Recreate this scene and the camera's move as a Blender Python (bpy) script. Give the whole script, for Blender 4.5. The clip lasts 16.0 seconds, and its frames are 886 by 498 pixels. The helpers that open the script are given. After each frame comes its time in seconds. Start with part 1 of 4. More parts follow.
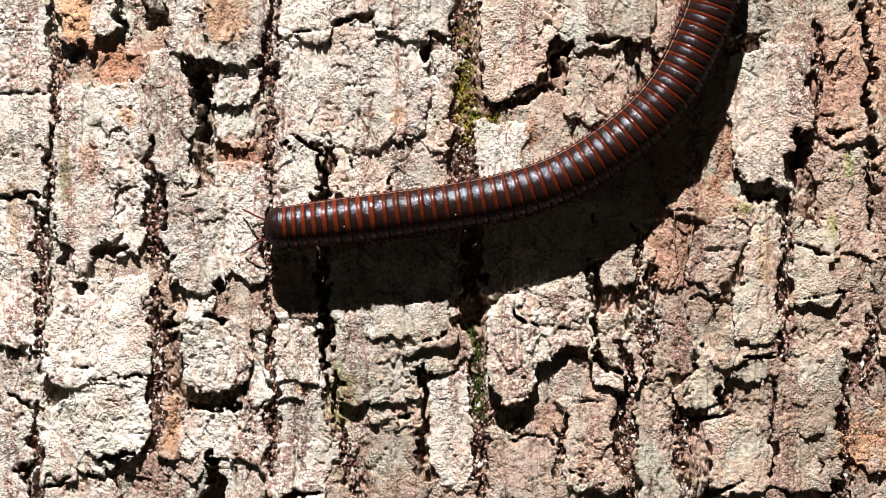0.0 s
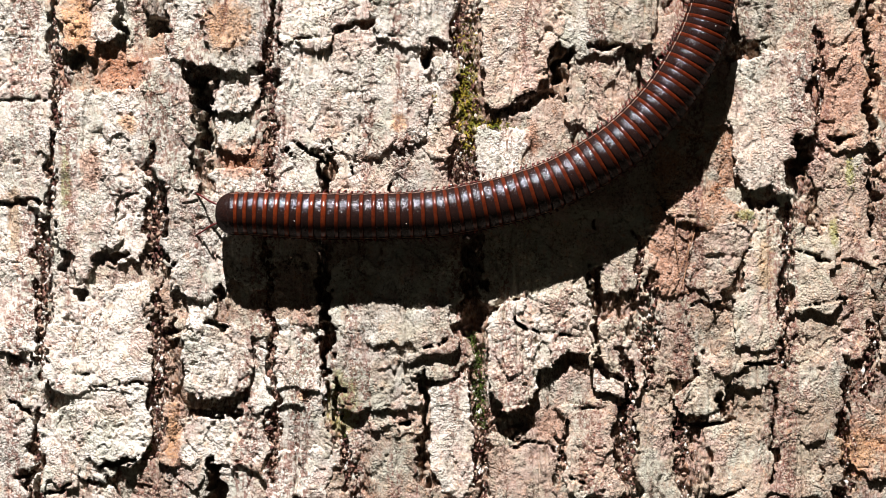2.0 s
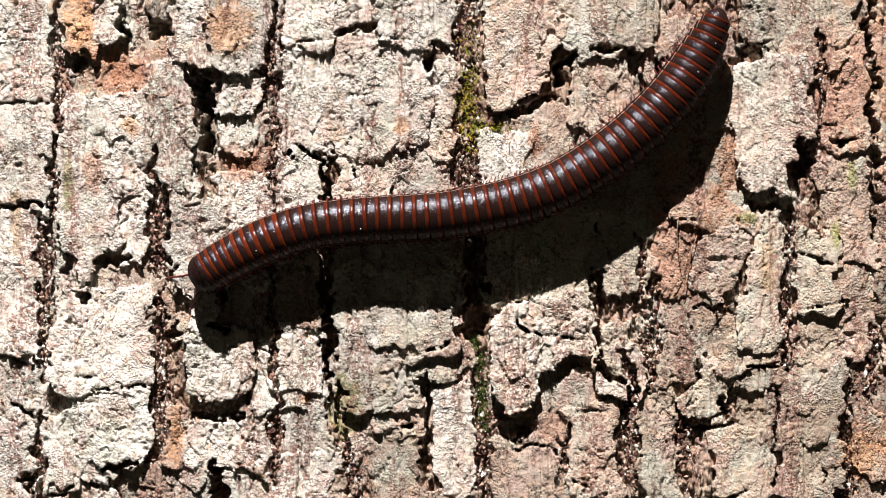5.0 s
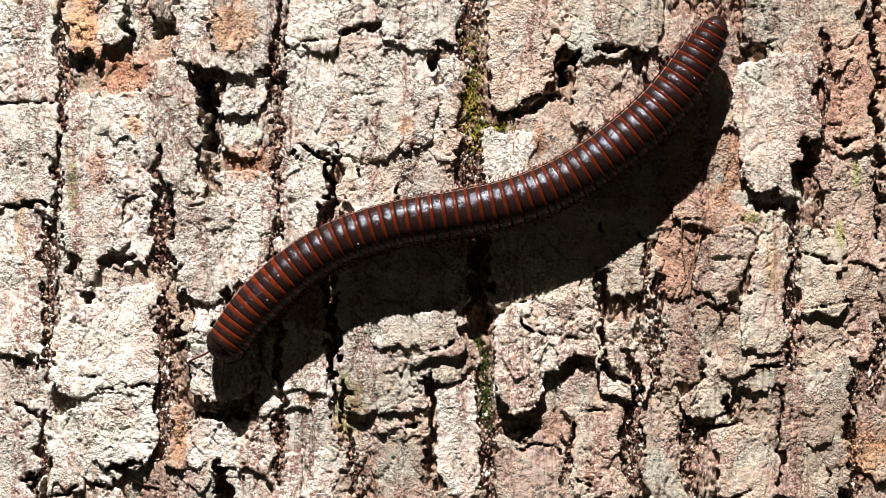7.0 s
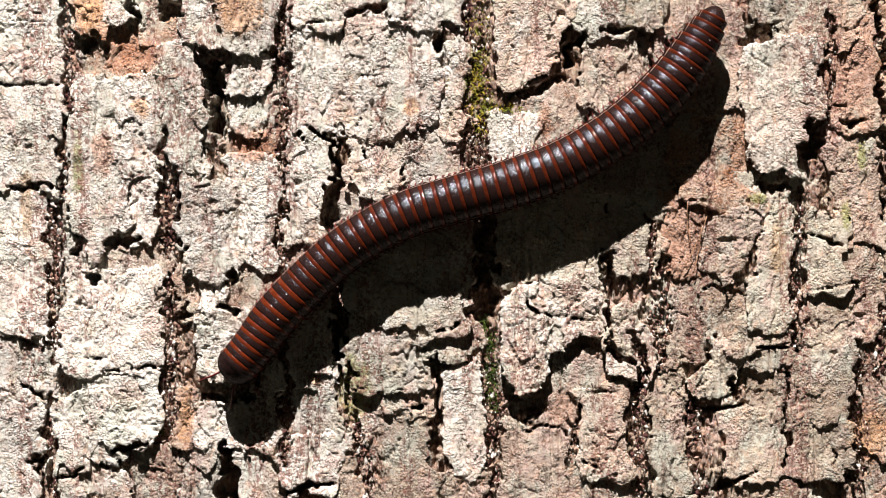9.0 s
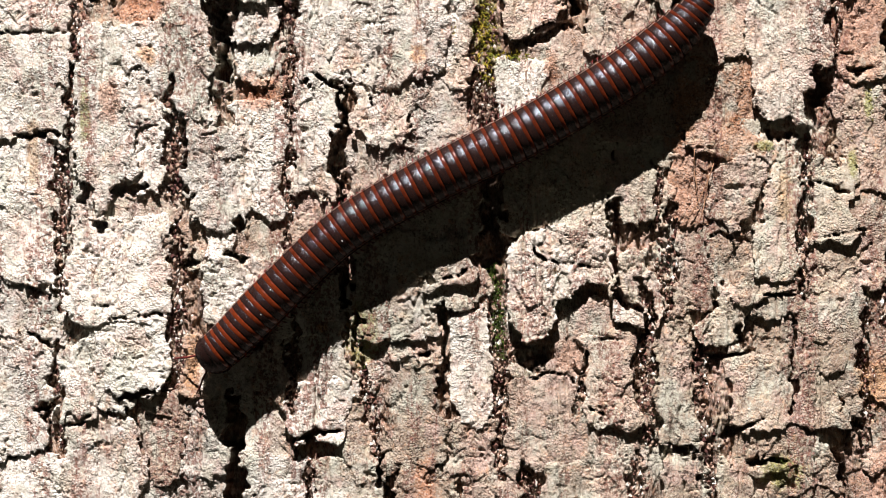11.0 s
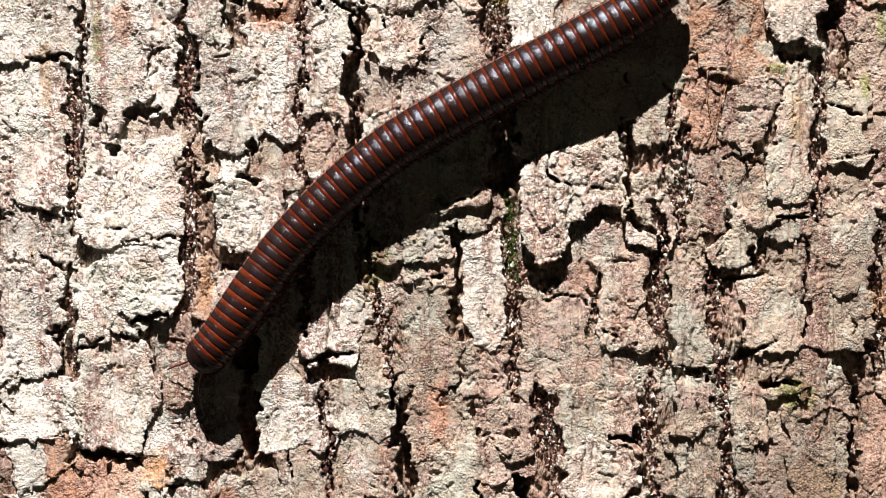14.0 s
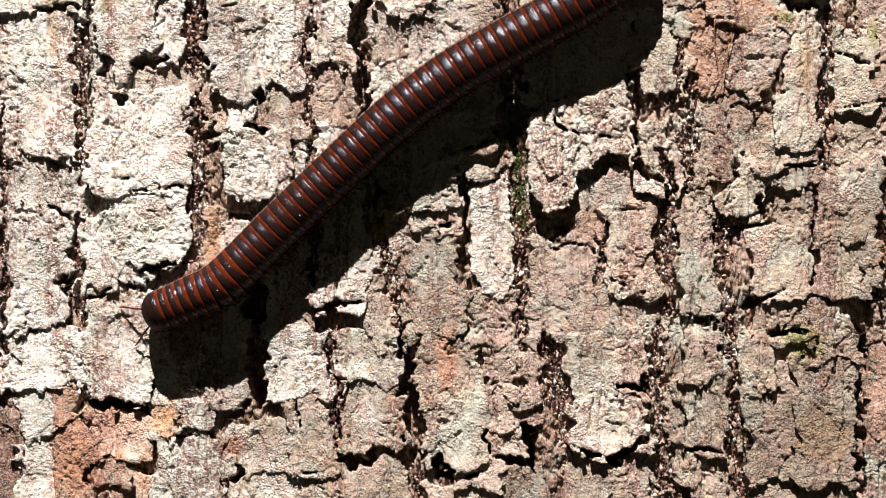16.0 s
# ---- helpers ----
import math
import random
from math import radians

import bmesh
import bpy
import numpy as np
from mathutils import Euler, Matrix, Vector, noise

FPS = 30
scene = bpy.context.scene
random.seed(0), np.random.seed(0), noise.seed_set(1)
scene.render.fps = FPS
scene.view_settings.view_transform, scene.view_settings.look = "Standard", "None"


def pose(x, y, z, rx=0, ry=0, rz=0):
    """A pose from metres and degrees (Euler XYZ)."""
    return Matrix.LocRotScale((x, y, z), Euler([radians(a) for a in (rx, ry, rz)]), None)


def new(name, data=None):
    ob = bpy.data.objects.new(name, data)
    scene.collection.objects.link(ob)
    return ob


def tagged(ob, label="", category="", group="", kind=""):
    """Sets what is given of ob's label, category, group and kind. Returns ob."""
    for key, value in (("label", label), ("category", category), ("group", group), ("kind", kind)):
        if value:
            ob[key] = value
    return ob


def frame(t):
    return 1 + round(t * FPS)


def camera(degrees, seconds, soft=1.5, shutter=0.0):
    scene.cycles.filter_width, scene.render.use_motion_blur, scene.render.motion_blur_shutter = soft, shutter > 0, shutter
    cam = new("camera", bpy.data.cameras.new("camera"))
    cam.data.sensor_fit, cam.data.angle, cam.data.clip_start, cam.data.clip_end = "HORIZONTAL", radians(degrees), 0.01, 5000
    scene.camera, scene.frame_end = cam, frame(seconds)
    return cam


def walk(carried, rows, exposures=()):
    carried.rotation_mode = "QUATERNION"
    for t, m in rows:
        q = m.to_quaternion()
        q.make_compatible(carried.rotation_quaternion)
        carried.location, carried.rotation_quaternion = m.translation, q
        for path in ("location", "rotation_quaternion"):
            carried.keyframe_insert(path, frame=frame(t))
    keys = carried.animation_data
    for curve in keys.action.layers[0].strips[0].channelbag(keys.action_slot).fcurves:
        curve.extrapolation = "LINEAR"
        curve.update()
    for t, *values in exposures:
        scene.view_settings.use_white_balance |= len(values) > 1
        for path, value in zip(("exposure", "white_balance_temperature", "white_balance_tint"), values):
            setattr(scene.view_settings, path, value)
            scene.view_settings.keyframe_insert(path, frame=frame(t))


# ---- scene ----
SECONDS = 16.0
FOV = 18.0
DIST = 0.495          # eye to the bark face
Z0 = 1.2              # height of the plan's middle above the ground
cam = camera(FOV, SECONDS, soft=0.95)
# seconds, millimetres to the side, millimetres up, lean
ROWS = [
    (0.0, 0.0, 0.0, 0.0), (0.5, -0.2, 0.32, 0.0), (1.0, -0.15, 0.68, 0.0), (1.5, -0.15, 0.96, 0.0),
    (2.0, -0.15, 1.18, 0.0), (2.5, -0.2, 1.31, 0.0), (3.0, -0.2, 1.39, 0.01), (3.5, -0.2, 1.48, 0.01),
    (4.0, -0.22, 1.53, 0.01), (4.6, -0.40, 1.62, 0.01), (5.4, -0.73, 1.74, 0.01), (6.5, -1.14, 1.80, 0.01),
    (7.0, -1.31, 1.62, 0.01), (7.5, -1.58, 1.65, 0.02), (8.0, -1.84, 1.23, 0.03), (8.5, -2.09, 0.10, 0.04),
    (9.0, -2.34, -1.68, 0.05), (9.8, -2.80, -5.30, 0.06), (10.6, -3.32, -9.10, 0.07),
    (11.5, -3.90, -13.42, 0.07), (12.0, -4.29, -15.72, 0.08), (12.5, -4.68, -18.0, 0.08), (13.0, -5.06, -20.3, 0.09),
    (13.5, -5.46, -22.55, 0.10), (14.0, -5.88, -24.82, 0.11), (14.5, -6.26, -27.1, 0.13), (15.0, -6.64, -29.4, 0.15),
    (15.5, -6.97, -31.7, 0.18), (16.0, -7.28, -33.9, 0.20),
]
walk(cam, [(t, pose(x / 1000, -DIST, Z0 + z / 1000, 90, lean, 0)) for t, x, z, lean in ROWS],
     exposures=[(0.0, 1.27), (16.0, 1.27)])

# ---- light: high sun in front of the trunk, a little to one side, and open sky ----
SUN_TO = Vector((-0.20, -1.0, 1.85)).normalized()
sun = new("sun", bpy.data.lights.new("sun", "SUN"))
sun.data.energy, sun.data.angle, sun.data.color = 5.0, radians(0.53), (1.0, 0.972, 0.978)
sun.rotation_euler = SUN_TO.to_track_quat("Z", "Y").to_euler()
sun.location = (-1, -3, 5)
world = bpy.data.worlds.new("sky")
scene.world = world
world.use_nodes = True
wn = world.node_tree
sky = wn.nodes.new("ShaderNodeTexSky")
sky.sky_type, sky.sun_disc = "NISHITA", False
sky.sun_elevation = math.asin(SUN_TO.z)
sky.sun_rotation = math.atan2(SUN_TO.x, SUN_TO.y)
wn.links.new(sky.outputs[0], wn.nodes["Background"].inputs[0])
wn.nodes["Background"].inputs[1].default_value = 0.00022


# ---- materials ----
class Nodes:
    """A small hand for building one node material."""

    def __init__(self, name):
        self.mat = bpy.data.materials.new(name)
        self.mat.use_nodes = True
        self.t = self.mat.node_tree
        self.bsdf = self.t.nodes["Principled BSDF"]

    def node(self, kind, **inputs):
        n = self.t.nodes.new(kind)
        for k, v in inputs.items():
            self.put(v, n.inputs[k.replace("_", " ")])
        return n

    def put(self, v, socket):
        if hasattr(v, "is_linked"):
            self.t.links.new(v, socket)
        else:
            socket.default_value = v

    def place(self, stretch=(1, 1, 1)):
        """World place in millimetres."""
        geo = self.t.nodes.new("ShaderNodeNewGeometry")
        m = self.node("ShaderNodeVectorMath", Vector=geo.outputs["Position"])
        m.operation = "MULTIPLY"
        m.inputs[1].default_value = [1000 * s for s in stretch]
        return m.outputs[0]

    def noise(self, at, size, detail=4.0, rough=0.6):
        n = self.node("ShaderNodeTexNoise", Vector=at, Scale=1.0 / size, Detail=detail, Roughness=rough)
        return n.outputs["Fac"]

    def ramp(self, fac, lo, hi):
        n = self.node("ShaderNodeMapRange", Value=fac)
        n.inputs["From Min"].default_value, n.inputs["From Max"].default_value = lo, hi
        n.interpolation_type = "SMOOTHSTEP"
        return n.outputs[0]

    def mix(self, fac, a, b):
        n = self.t.nodes.new("ShaderNodeMix")
        n.data_type = "RGBA"
        self.put(fac, n.inputs[0])
        for v, s in ((a, n.inputs[6]), (b, n.inputs[7])):
            self.put((*v, 1.0) if isinstance(v, tuple) else v, s)
        return n.outputs[2]

    def math(self, op, a, b):
        n = self.t.nodes.new("ShaderNodeMath")
        n.operation = op
        self.put(a, n.inputs[0])
        self.put(b, n.inputs[1])
        return n.outputs[0]

    def bump(self, height, dist, strength=1.0, normal=None):
        n = self.node("ShaderNodeBump", Height=height, Distance=dist, Strength=strength)
        if normal is not None:
            self.put(normal, n.inputs["Normal"])
        return n.outputs[0]

    def done(self, colour, rough, normal=None, spec=0.3):
        self.put((*colour, 1.0) if isinstance(colour, tuple) else colour, self.bsdf.inputs["Base Color"])
        self.put(rough, self.bsdf.inputs["Roughness"])
        self.bsdf.inputs["Specular IOR Level"].default_value = spec
        if normal is not None:
            self.put(normal, self.bsdf.inputs["Normal"])
        return self.mat


# stains that run over several plates: u, v, half width, half height in millimetres
STAINS = (
    ((0.36, 0.15, 0.075), ((20.5, 11, 6.5, 4.0), (42.3, 27.2, 4.2, 3.4), (94.2, 23, 1.6, 3.2), (71.5, 98, 2.0, 5.5), (5, 115, 4.5, 8), (33, 113, 3, 2))),
    ((0.52, 0.27, 0.12), ((13, 2.5, 3.2, 5.0), (40, 3.5, 4.5, 5.0), (22.2, 20.8, 1.6, 1.8), (70.5, 20.6, 1.6, 1.8), (152.5, 79, 4.0, 4.2), (21.5, 108.5, 4.0, 3.0), (30.4, 76, 1.4, 5), (53.4, 69, 1.0, 0.9))),
    ((0.44, 0.25, 0.17), ((15.5, 28.5, 2.2, 4.5), (148.5, 13, 5.0, 12), (118, 44, 3.2, 8.5), (14, 109, 6, 4), (154, 104, 7, 14), (97.5, 74, 3, 3))),
    ((0.33, 0.21, 0.11), ((135.6, 46, 1.9, 5.2), (138.8, 111.5, 5.0, 5.0), (1.5, 38, 1.2, 6))),
    ((0.20, 0.20, 0.045), ((82.4, 16, 2.2, 10), (10.9, 31, 1.0, 7), (60.5, 70, 2.8, 6), (151, 29, 0.8, 3), (148, 40, 0.9, 3), (135.5, 95, 4.0, 3.0), (132, 36.8, 1.8, 1.0))),
)


def stained(k, col):
    ragged = k.math("MULTIPLY", k.math("SUBTRACT", k.noise(k.place(), 2.2, 5.0, 0.7), 0.5), 2.6)
    for paint, spots in STAINS:
        cover = None
        for u, v, ru, rv in spots:
            shift = k.node("ShaderNodeVectorMath", Vector=k.place())
            shift.operation = "SUBTRACT"
            shift.inputs[1].default_value = (u - 78.4, 0, 1000 * Z0 + 44.1 - v)
            flat = k.node("ShaderNodeVectorMath", Vector=shift.outputs[0])
            flat.operation = "MULTIPLY"
            flat.inputs[1].default_value = (1 / ru, 0, 1 / rv)
            far = k.node("ShaderNodeVectorMath", Vector=flat.outputs[0])
            far.operation = "LENGTH"
            fac = k.ramp(k.math("ADD", far.outputs["Value"], ragged), 1.25, 0.55)
            cover = fac if cover is None else k.math("MAXIMUM", cover, fac)
        col = k.mix(k.math("MULTIPLY", cover, 0.72), col, paint)
    return col


def bark_material(name, pale, mid, dark, speck=0.5, stain=None, fibre=1.0, lichen=0.0):
    """Crusty dry bark: broad blotches, patches of pale and grey-green lichen, gritty grain and small dark pores.
    The lichen runs on from plate to plate, and is thicker on one flank and higher up."""
    k = Nodes(name)
    at = k.place((1, 1, fibre))
    spot = k.node("ShaderNodeSeparateXYZ", Vector=k.place())
    side = k.ramp(spot.outputs[0], 100.0, -100.0)
    high = k.ramp(spot.outputs[2], 1000 * Z0 - 100, 1000 * Z0 + 100)
    bias = k.math("ADD", k.math("MULTIPLY", side, 0.74), k.math("MULTIPLY", high, 0.36))
    bias = k.math("ADD", bias, lichen - 0.52)
    fine = k.noise(at, 0.8, 7.0, 0.75)
    grit = k.noise(at, 0.33, 3.0, 0.6)
    col = k.mix(k.ramp(k.noise(at, 6.0, 6.0, 0.65), 0.36, 0.64), pale, mid)
    if stain:
        col = k.mix(k.math("MULTIPLY", k.ramp(k.noise(at, 3.4, 5.0, 0.65), 0.57, 0.70), 0.7), col, stain)
    crust = k.math("ADD", k.noise(k.place((1, 1, 0.7)), 13.0, 7.0, 0.68), bias)
    col = k.mix(k.math("MULTIPLY", k.ramp(crust, 0.45, 0.64), 0.76), col, (0.615, 0.58, 0.515))
    pink = k.noise(k.place((1.1, 1, 0.8)), 6.5, 6.0, 0.68)
    col = k.mix(k.math("MULTIPLY", k.ramp(pink, 0.51, 0.62), 0.66), col, (0.43, 0.29, 0.24))
    tan = k.noise(k.place((1.2, 1, 1)), 2.1, 5.0, 0.7)
    col = k.mix(k.math("MULTIPLY", k.ramp(tan, 0.53, 0.68), 0.62), col, (0.47, 0.25, 0.14))
    olive = k.noise(k.place((0.9, 1, 1.1)), 2.9, 5.0, 0.7)
    col = k.mix(k.math("MULTIPLY", k.ramp(olive, 0.49, 0.61), 0.42), col, (0.40, 0.365, 0.26))
    moss = k.noise(k.place((1.3, 1, 0.8)), 9.0, 6.0, 0.7)
    col = k.mix(k.math("MULTIPLY", k.ramp(moss, 0.51, 0.63), 0.68), col, (0.41, 0.41, 0.33))
    col = stained(k, col)
    streak = k.noise(k.place((1, 1, 0.07)), 0.9, 4.0, 0.6)
    band = k.ramp(k.noise(k.place((1, 1, 0.10)), 6.0, 4.0), 0.50, 0.58)
    crumbs = k.math("MAXIMUM", k.math("MULTIPLY", k.ramp(streak, 0.50, 0.62), 0.25), k.ramp(k.noise(k.place((1, 1, 0.7)), 0.7, 4.0, 0.65), 0.47, 0.55))
    col = k.mix(k.math("MULTIPLY", k.math("MULTIPLY", crumbs, band), 0.85), col, (0.17, 0.070, 0.050))
    col = k.mix(k.math("MULTIPLY", k.ramp(grit, 0.48, 0.62), 0.24), col, (0.64, 0.60, 0.54))
    pore = k.noise(at, 0.42, 4.0, 0.7)
    worn = k.math("ADD", k.math("MULTIPLY", k.ramp(k.noise(k.place((1.2, 1, 0.7)), 4.5, 5.0, 0.7), 0.44, 0.60), 0.72), 0.38)
    col = k.mix(k.math("MULTIPLY", k.math("MULTIPLY", k.ramp(pore, 0.525, 0.60), worn), 0.85), col, dark)
    col = k.mix(k.math("MULTIPLY", k.math("MULTIPLY", k.ramp(fine, 0.50, 0.64), worn), speck), col, dark)
    grain = k.node("ShaderNodeTexVoronoi", Vector=at, Scale=2.4)
    info = k.t.nodes.new("ShaderNodeObjectInfo")
    vary = k.math("ADD", k.math("MULTIPLY", info.outputs["Random"], 0.34), 0.80)
    hsv = k.node("ShaderNodeHueSaturation", Color=col, Value=vary)
    h = k.math("ADD", k.math("MULTIPLY", k.noise(at, 0.30, 2.0, 0.6), 0.7), k.math("MULTIPLY", grain.outputs["Distance"], -0.45))
    h = k.math("ADD", h, k.math("MULTIPLY", k.noise(at, 0.9, 4.0, 0.65), 1.5))
    h = k.math("MULTIPLY", h, k.math("ADD", k.math("MULTIPLY", k.ramp(k.noise(k.place((1, 1, 0.8)), 5.5, 4.0, 0.65), 0.42, 0.60), 0.75), 0.35))
    return k.done(hsv.outputs[0], 0.92, k.bump(h, 0.00035, 1.0), 0.15)


M_LICHEN = bark_material("pale lichen crust", (0.55, 0.47, 0.39), (0.49, 0.385, 0.305), (0.15, 0.088, 0.06), 0.7, lichen=0.15)
M_GREEN = bark_material("grey-green lichen crust", (0.40, 0.36, 0.285), (0.36, 0.285, 0.215), (0.12, 0.082, 0.05), 0.7, lichen=0.0)
M_PINK = bark_material("pinkish dry bark", (0.45, 0.35, 0.28), (0.39, 0.275, 0.205), (0.12, 0.064, 0.042), 0.7, (0.42, 0.235, 0.145), lichen=-0.08)
M_BROWN = bark_material("brown rough bark", (0.36, 0.265, 0.20), (0.29, 0.195, 0.14), (0.07, 0.035, 0.025), 0.75, (0.38, 0.28, 0.20), lichen=-0.32)
M_RUST = bark_material("rusty flaked bark", (0.45, 0.30, 0.21), (0.38, 0.19, 0.105), (0.10, 0.04, 0.025), 0.7, (0.40, 0.145, 0.055), lichen=-0.55)
M_MUTED = bark_material("muted grey-brown bark", (0.315, 0.245, 0.18), (0.26, 0.18, 0.125), (0.075, 0.04, 0.03), 0.75, (0.33, 0.25, 0.17), lichen=-0.06)
M_BED = bark_material("fibrous inner bark", (0.32, 0.205, 0.14), (0.20, 0.11, 0.07), (0.05, 0.025, 0.017), 0.8, (0.38, 0.28, 0.20), 0.45, lichen=-0.32)
M_DARK = bark_material("dark brown weathered bark", (0.20, 0.125, 0.085), (0.13, 0.075, 0.05), (0.04, 0.02, 0.014), 0.8, (0.26, 0.18, 0.12), lichen=-0.45)
TONES = {"d": M_DARK, "m": M_MUTED, "l": M_LICHEN, "g": M_GREEN, "p": M_PINK, "b": M_BROWN, "r": M_RUST}
LABELS = {"m": "muted grey-brown bark plate with faint lichen", "d": "dark brown weathered bark plate", "l": "pale grey bark plate crusted with whitish lichen", "g": "grey-green lichen-crusted bark plate",
          "p": "dry pinkish-beige bark plate with ragged edges", "b": "rough brown bark plate", "r": "rust-brown flaking bark plate"}


def plain(name, colour, rough, spec=0.5, blotch=None, size=1.0, bump=0.0):
    k = Nodes(name)
    at = k.place()
    col = k.mix(k.ramp(k.noise(at, size, 4.0), 0.35, 0.65), colour, blotch or colour)
    normal = k.bump(k.noise(at, size * 0.25, 3.0), bump) if bump else None
    return k.done(col, rough, normal, spec)


def crumb_material():
    k = Nodes("crumbled bark")
    geo = k.t.nodes.new("ShaderNodeNewGeometry")
    pick = geo.outputs["Random Per Island"]
    col = k.mix(k.ramp(pick, 0.10, 0.35), (0.065, 0.024, 0.020), (0.20, 0.10, 0.072))
    col = k.mix(k.ramp(pick, 0.36, 0.60), col, (0.38, 0.26, 0.19))
    col = k.mix(k.ramp(pick, 0.74, 0.95), col, (0.66, 0.60, 0.53))
    return k.done(col, 0.85, k.bump(k.noise(k.place(), 0.2, 3.0), 0.0002), 0.2)


M_CRUMB = crumb_material()


def shell(name, colour, blotch, gloss=0.06, smooth=0.2, grain=0.00006):
    """Dark horn with an even, finely pitted polish."""
    k = Nodes(name)
    at = k.place()
    col = k.mix(k.ramp(k.noise(at, 0.6, 4.0), 0.35, 0.65), colour, blotch)
    grit = k.math("ADD", k.noise(at, 0.11, 2.0, 0.6), k.math("MULTIPLY", k.noise(at, 0.4, 2.0), 0.5))
    horn = k.node("ShaderNodeBsdfDiffuse", Color=col)
    skin = k.node("ShaderNodeBsdfGlossy", Roughness=smooth, Normal=k.bump(grit, grain))
    skin.inputs["Color"].default_value = (0.98, 0.96, 1.0, 1.0)
    both = k.node("ShaderNodeMixShader", Fac=gloss)
    k.t.links.new(horn.outputs[0], both.inputs[1])
    k.t.links.new(skin.outputs[0], both.inputs[2])
    k.t.links.new(both.outputs[0], k.t.nodes["Material Output"].inputs[0])
    k.t.nodes.remove(k.bsdf)
    return k.mat


M_SHELL = shell("glossy black-brown shell", (0.0120, 0.0058, 0.0049), (0.0165, 0.0070, 0.0055), 0.028, 0.20, 0.00005)
M_RIM = shell("rust-red ring rim", (0.070, 0.0120, 0.0040), (0.045, 0.0076, 0.0028), 0.030, 0.11, 0.000015)
M_RIM_FRONT = shell("orange-red front rim", (0.098, 0.0165, 0.0045), (0.066, 0.0100, 0.0032), 0.034, 0.10, 0.000015)
M_LINE = plain("pale side seam", (0.26, 0.17, 0.13), 0.6, 0.2, (0.17, 0.10, 0.075), 0.5)
M_LEG = plain("dark red leg", (0.12, 0.014, 0.012), 0.4, 0.4, (0.075, 0.010, 0.009), 0.4)
M_EYE = plain("black eye", (0.008, 0.008, 0.008), 0.15, 0.5)
M_MOSS = plain("olive moss", (0.30, 0.225, 0.025), 0.85, 0.1, (0.09, 0.105, 0.015), 2.6)
M_MOSS_DARK = plain("dark green moss", (0.075, 0.105, 0.018), 0.85, 0.1, (0.03, 0.045, 0.010), 2.0)
M_FIBRE = plain("dry tan fibre", (0.30, 0.16, 0.09), 0.8, 0.2, (0.22, 0.11, 0.06), 1.0)
M_DUST = plain("white dust speck", (0.65, 0.62, 0.58), 0.8, 0.2)
# canopy shade is put into the litter's colour, so little sun bounces up
M_SHADED_SOIL = plain("leaf litter darkened for canopy shade", (0.008, 0.006, 0.004), 0.95, 0.1, (0.006, 0.007, 0.003), 90.0, 0.004)


# ---- numbers for relief ----
def lattice(ix, iy, seed):
    h = (ix.astype(np.int64) * 374761393 + iy.astype(np.int64) * 668265263 + seed * 974634777) & 0x7FFFFFFF
    h = ((h ^ (h >> 13)) * 1274126177) & 0x7FFFFFFF
    return ((h ^ (h >> 16)) & 0xFFFF) / 65535.0


def vnoise(x, y, seed):
    ix, iy = np.floor(x), np.floor(y)
    fx, fy = x - ix, y - iy
    fx, fy = fx * fx * (3 - 2 * fx), fy * fy * (3 - 2 * fy)
    a, b = lattice(ix, iy, seed), lattice(ix + 1, iy, seed)
    c, d = lattice(ix, iy + 1, seed), lattice(ix + 1, iy + 1, seed)
    return (a + (b - a) * fx) * (1 - fy) + (c + (d - c) * fx) * fy


def fbm(x, y, seed, octaves=4, gain=0.5):
    """About -1 to 1."""
    total, amp, norm = 0.0, 1.0, 0.0
    for i in range(octaves):
        total = total + amp * (vnoise(x * 2 ** i + 13.7 * i, y * 2 ** i + 7.3 * i, seed + i) * 2 - 1)
        norm += amp
        amp *= gain
    return total / norm * 1.5


def chips(x, y, seed):
    """Cells of uneven shape: a height of its own for each (-1 to 1), and how far a point lies from the nearest seam."""
    ix, iy = np.floor(x), np.floor(y)
    best = np.full(x.shape, 9.0)
    second = np.full(x.shape, 9.0)
    level = np.zeros(x.shape)
    for dy in (-1, 0, 1):
        for dx in (-1, 0, 1):
            jx, jy = ix + dx, iy + dy
            d = np.hypot(jx + lattice(jx, jy, seed) - x, jy + lattice(jx, jy, seed + 1) - y)
            near = d < best
            second = np.where(near, best, np.minimum(second, d))
            level = np.where(near, lattice(jx, jy, seed + 2) * 2 - 1, level)
            best = np.where(near, d, best)
    return level, second - best


# ---- the trunk: u to the side and v downwards, in millimetres, over the sunlit face ----
RADIUS = 0.5


def on_trunk(u, v, h):
    """World places of plan points that stand h millimetres proud of the bark face."""
    s = (np.asarray(u, float) - 78.4) / 1000
    s = s * (1 + s * s / (2 * RADIUS * DIST))
    turn = np.arcsin(np.clip(s / RADIUS, -1, 1))
    r = RADIUS + np.asarray(h, float) / 1000
    return np.stack([r * np.sin(turn), RADIUS - r * np.cos(turn), Z0 + (44.1 - np.asarray(v, float)) / 1000 + 0 * s], -1)


def mesh_of(name, verts, faces, material, smooth=True):
    """A mesh from arrays of places and of quads."""
    me = bpy.data.meshes.new(name)
    me.vertices.add(len(verts))
    me.vertices.foreach_set("co", np.ascontiguousarray(verts, np.float32).ravel())
    faces = np.ascontiguousarray(faces, np.int32)
    n = faces.shape[1]
    me.loops.add(faces.size)
    me.loops.foreach_set("vertex_index", faces.ravel())
    me.polygons.add(len(faces))
    me.polygons.foreach_set("loop_start", np.arange(0, faces.size, n, dtype=np.int32))
    me.polygons.foreach_set("use_smooth", np.full(len(faces), smooth))
    me.update(calc_edges=True)
    me.validate()
    me.materials.append(material)
    return me


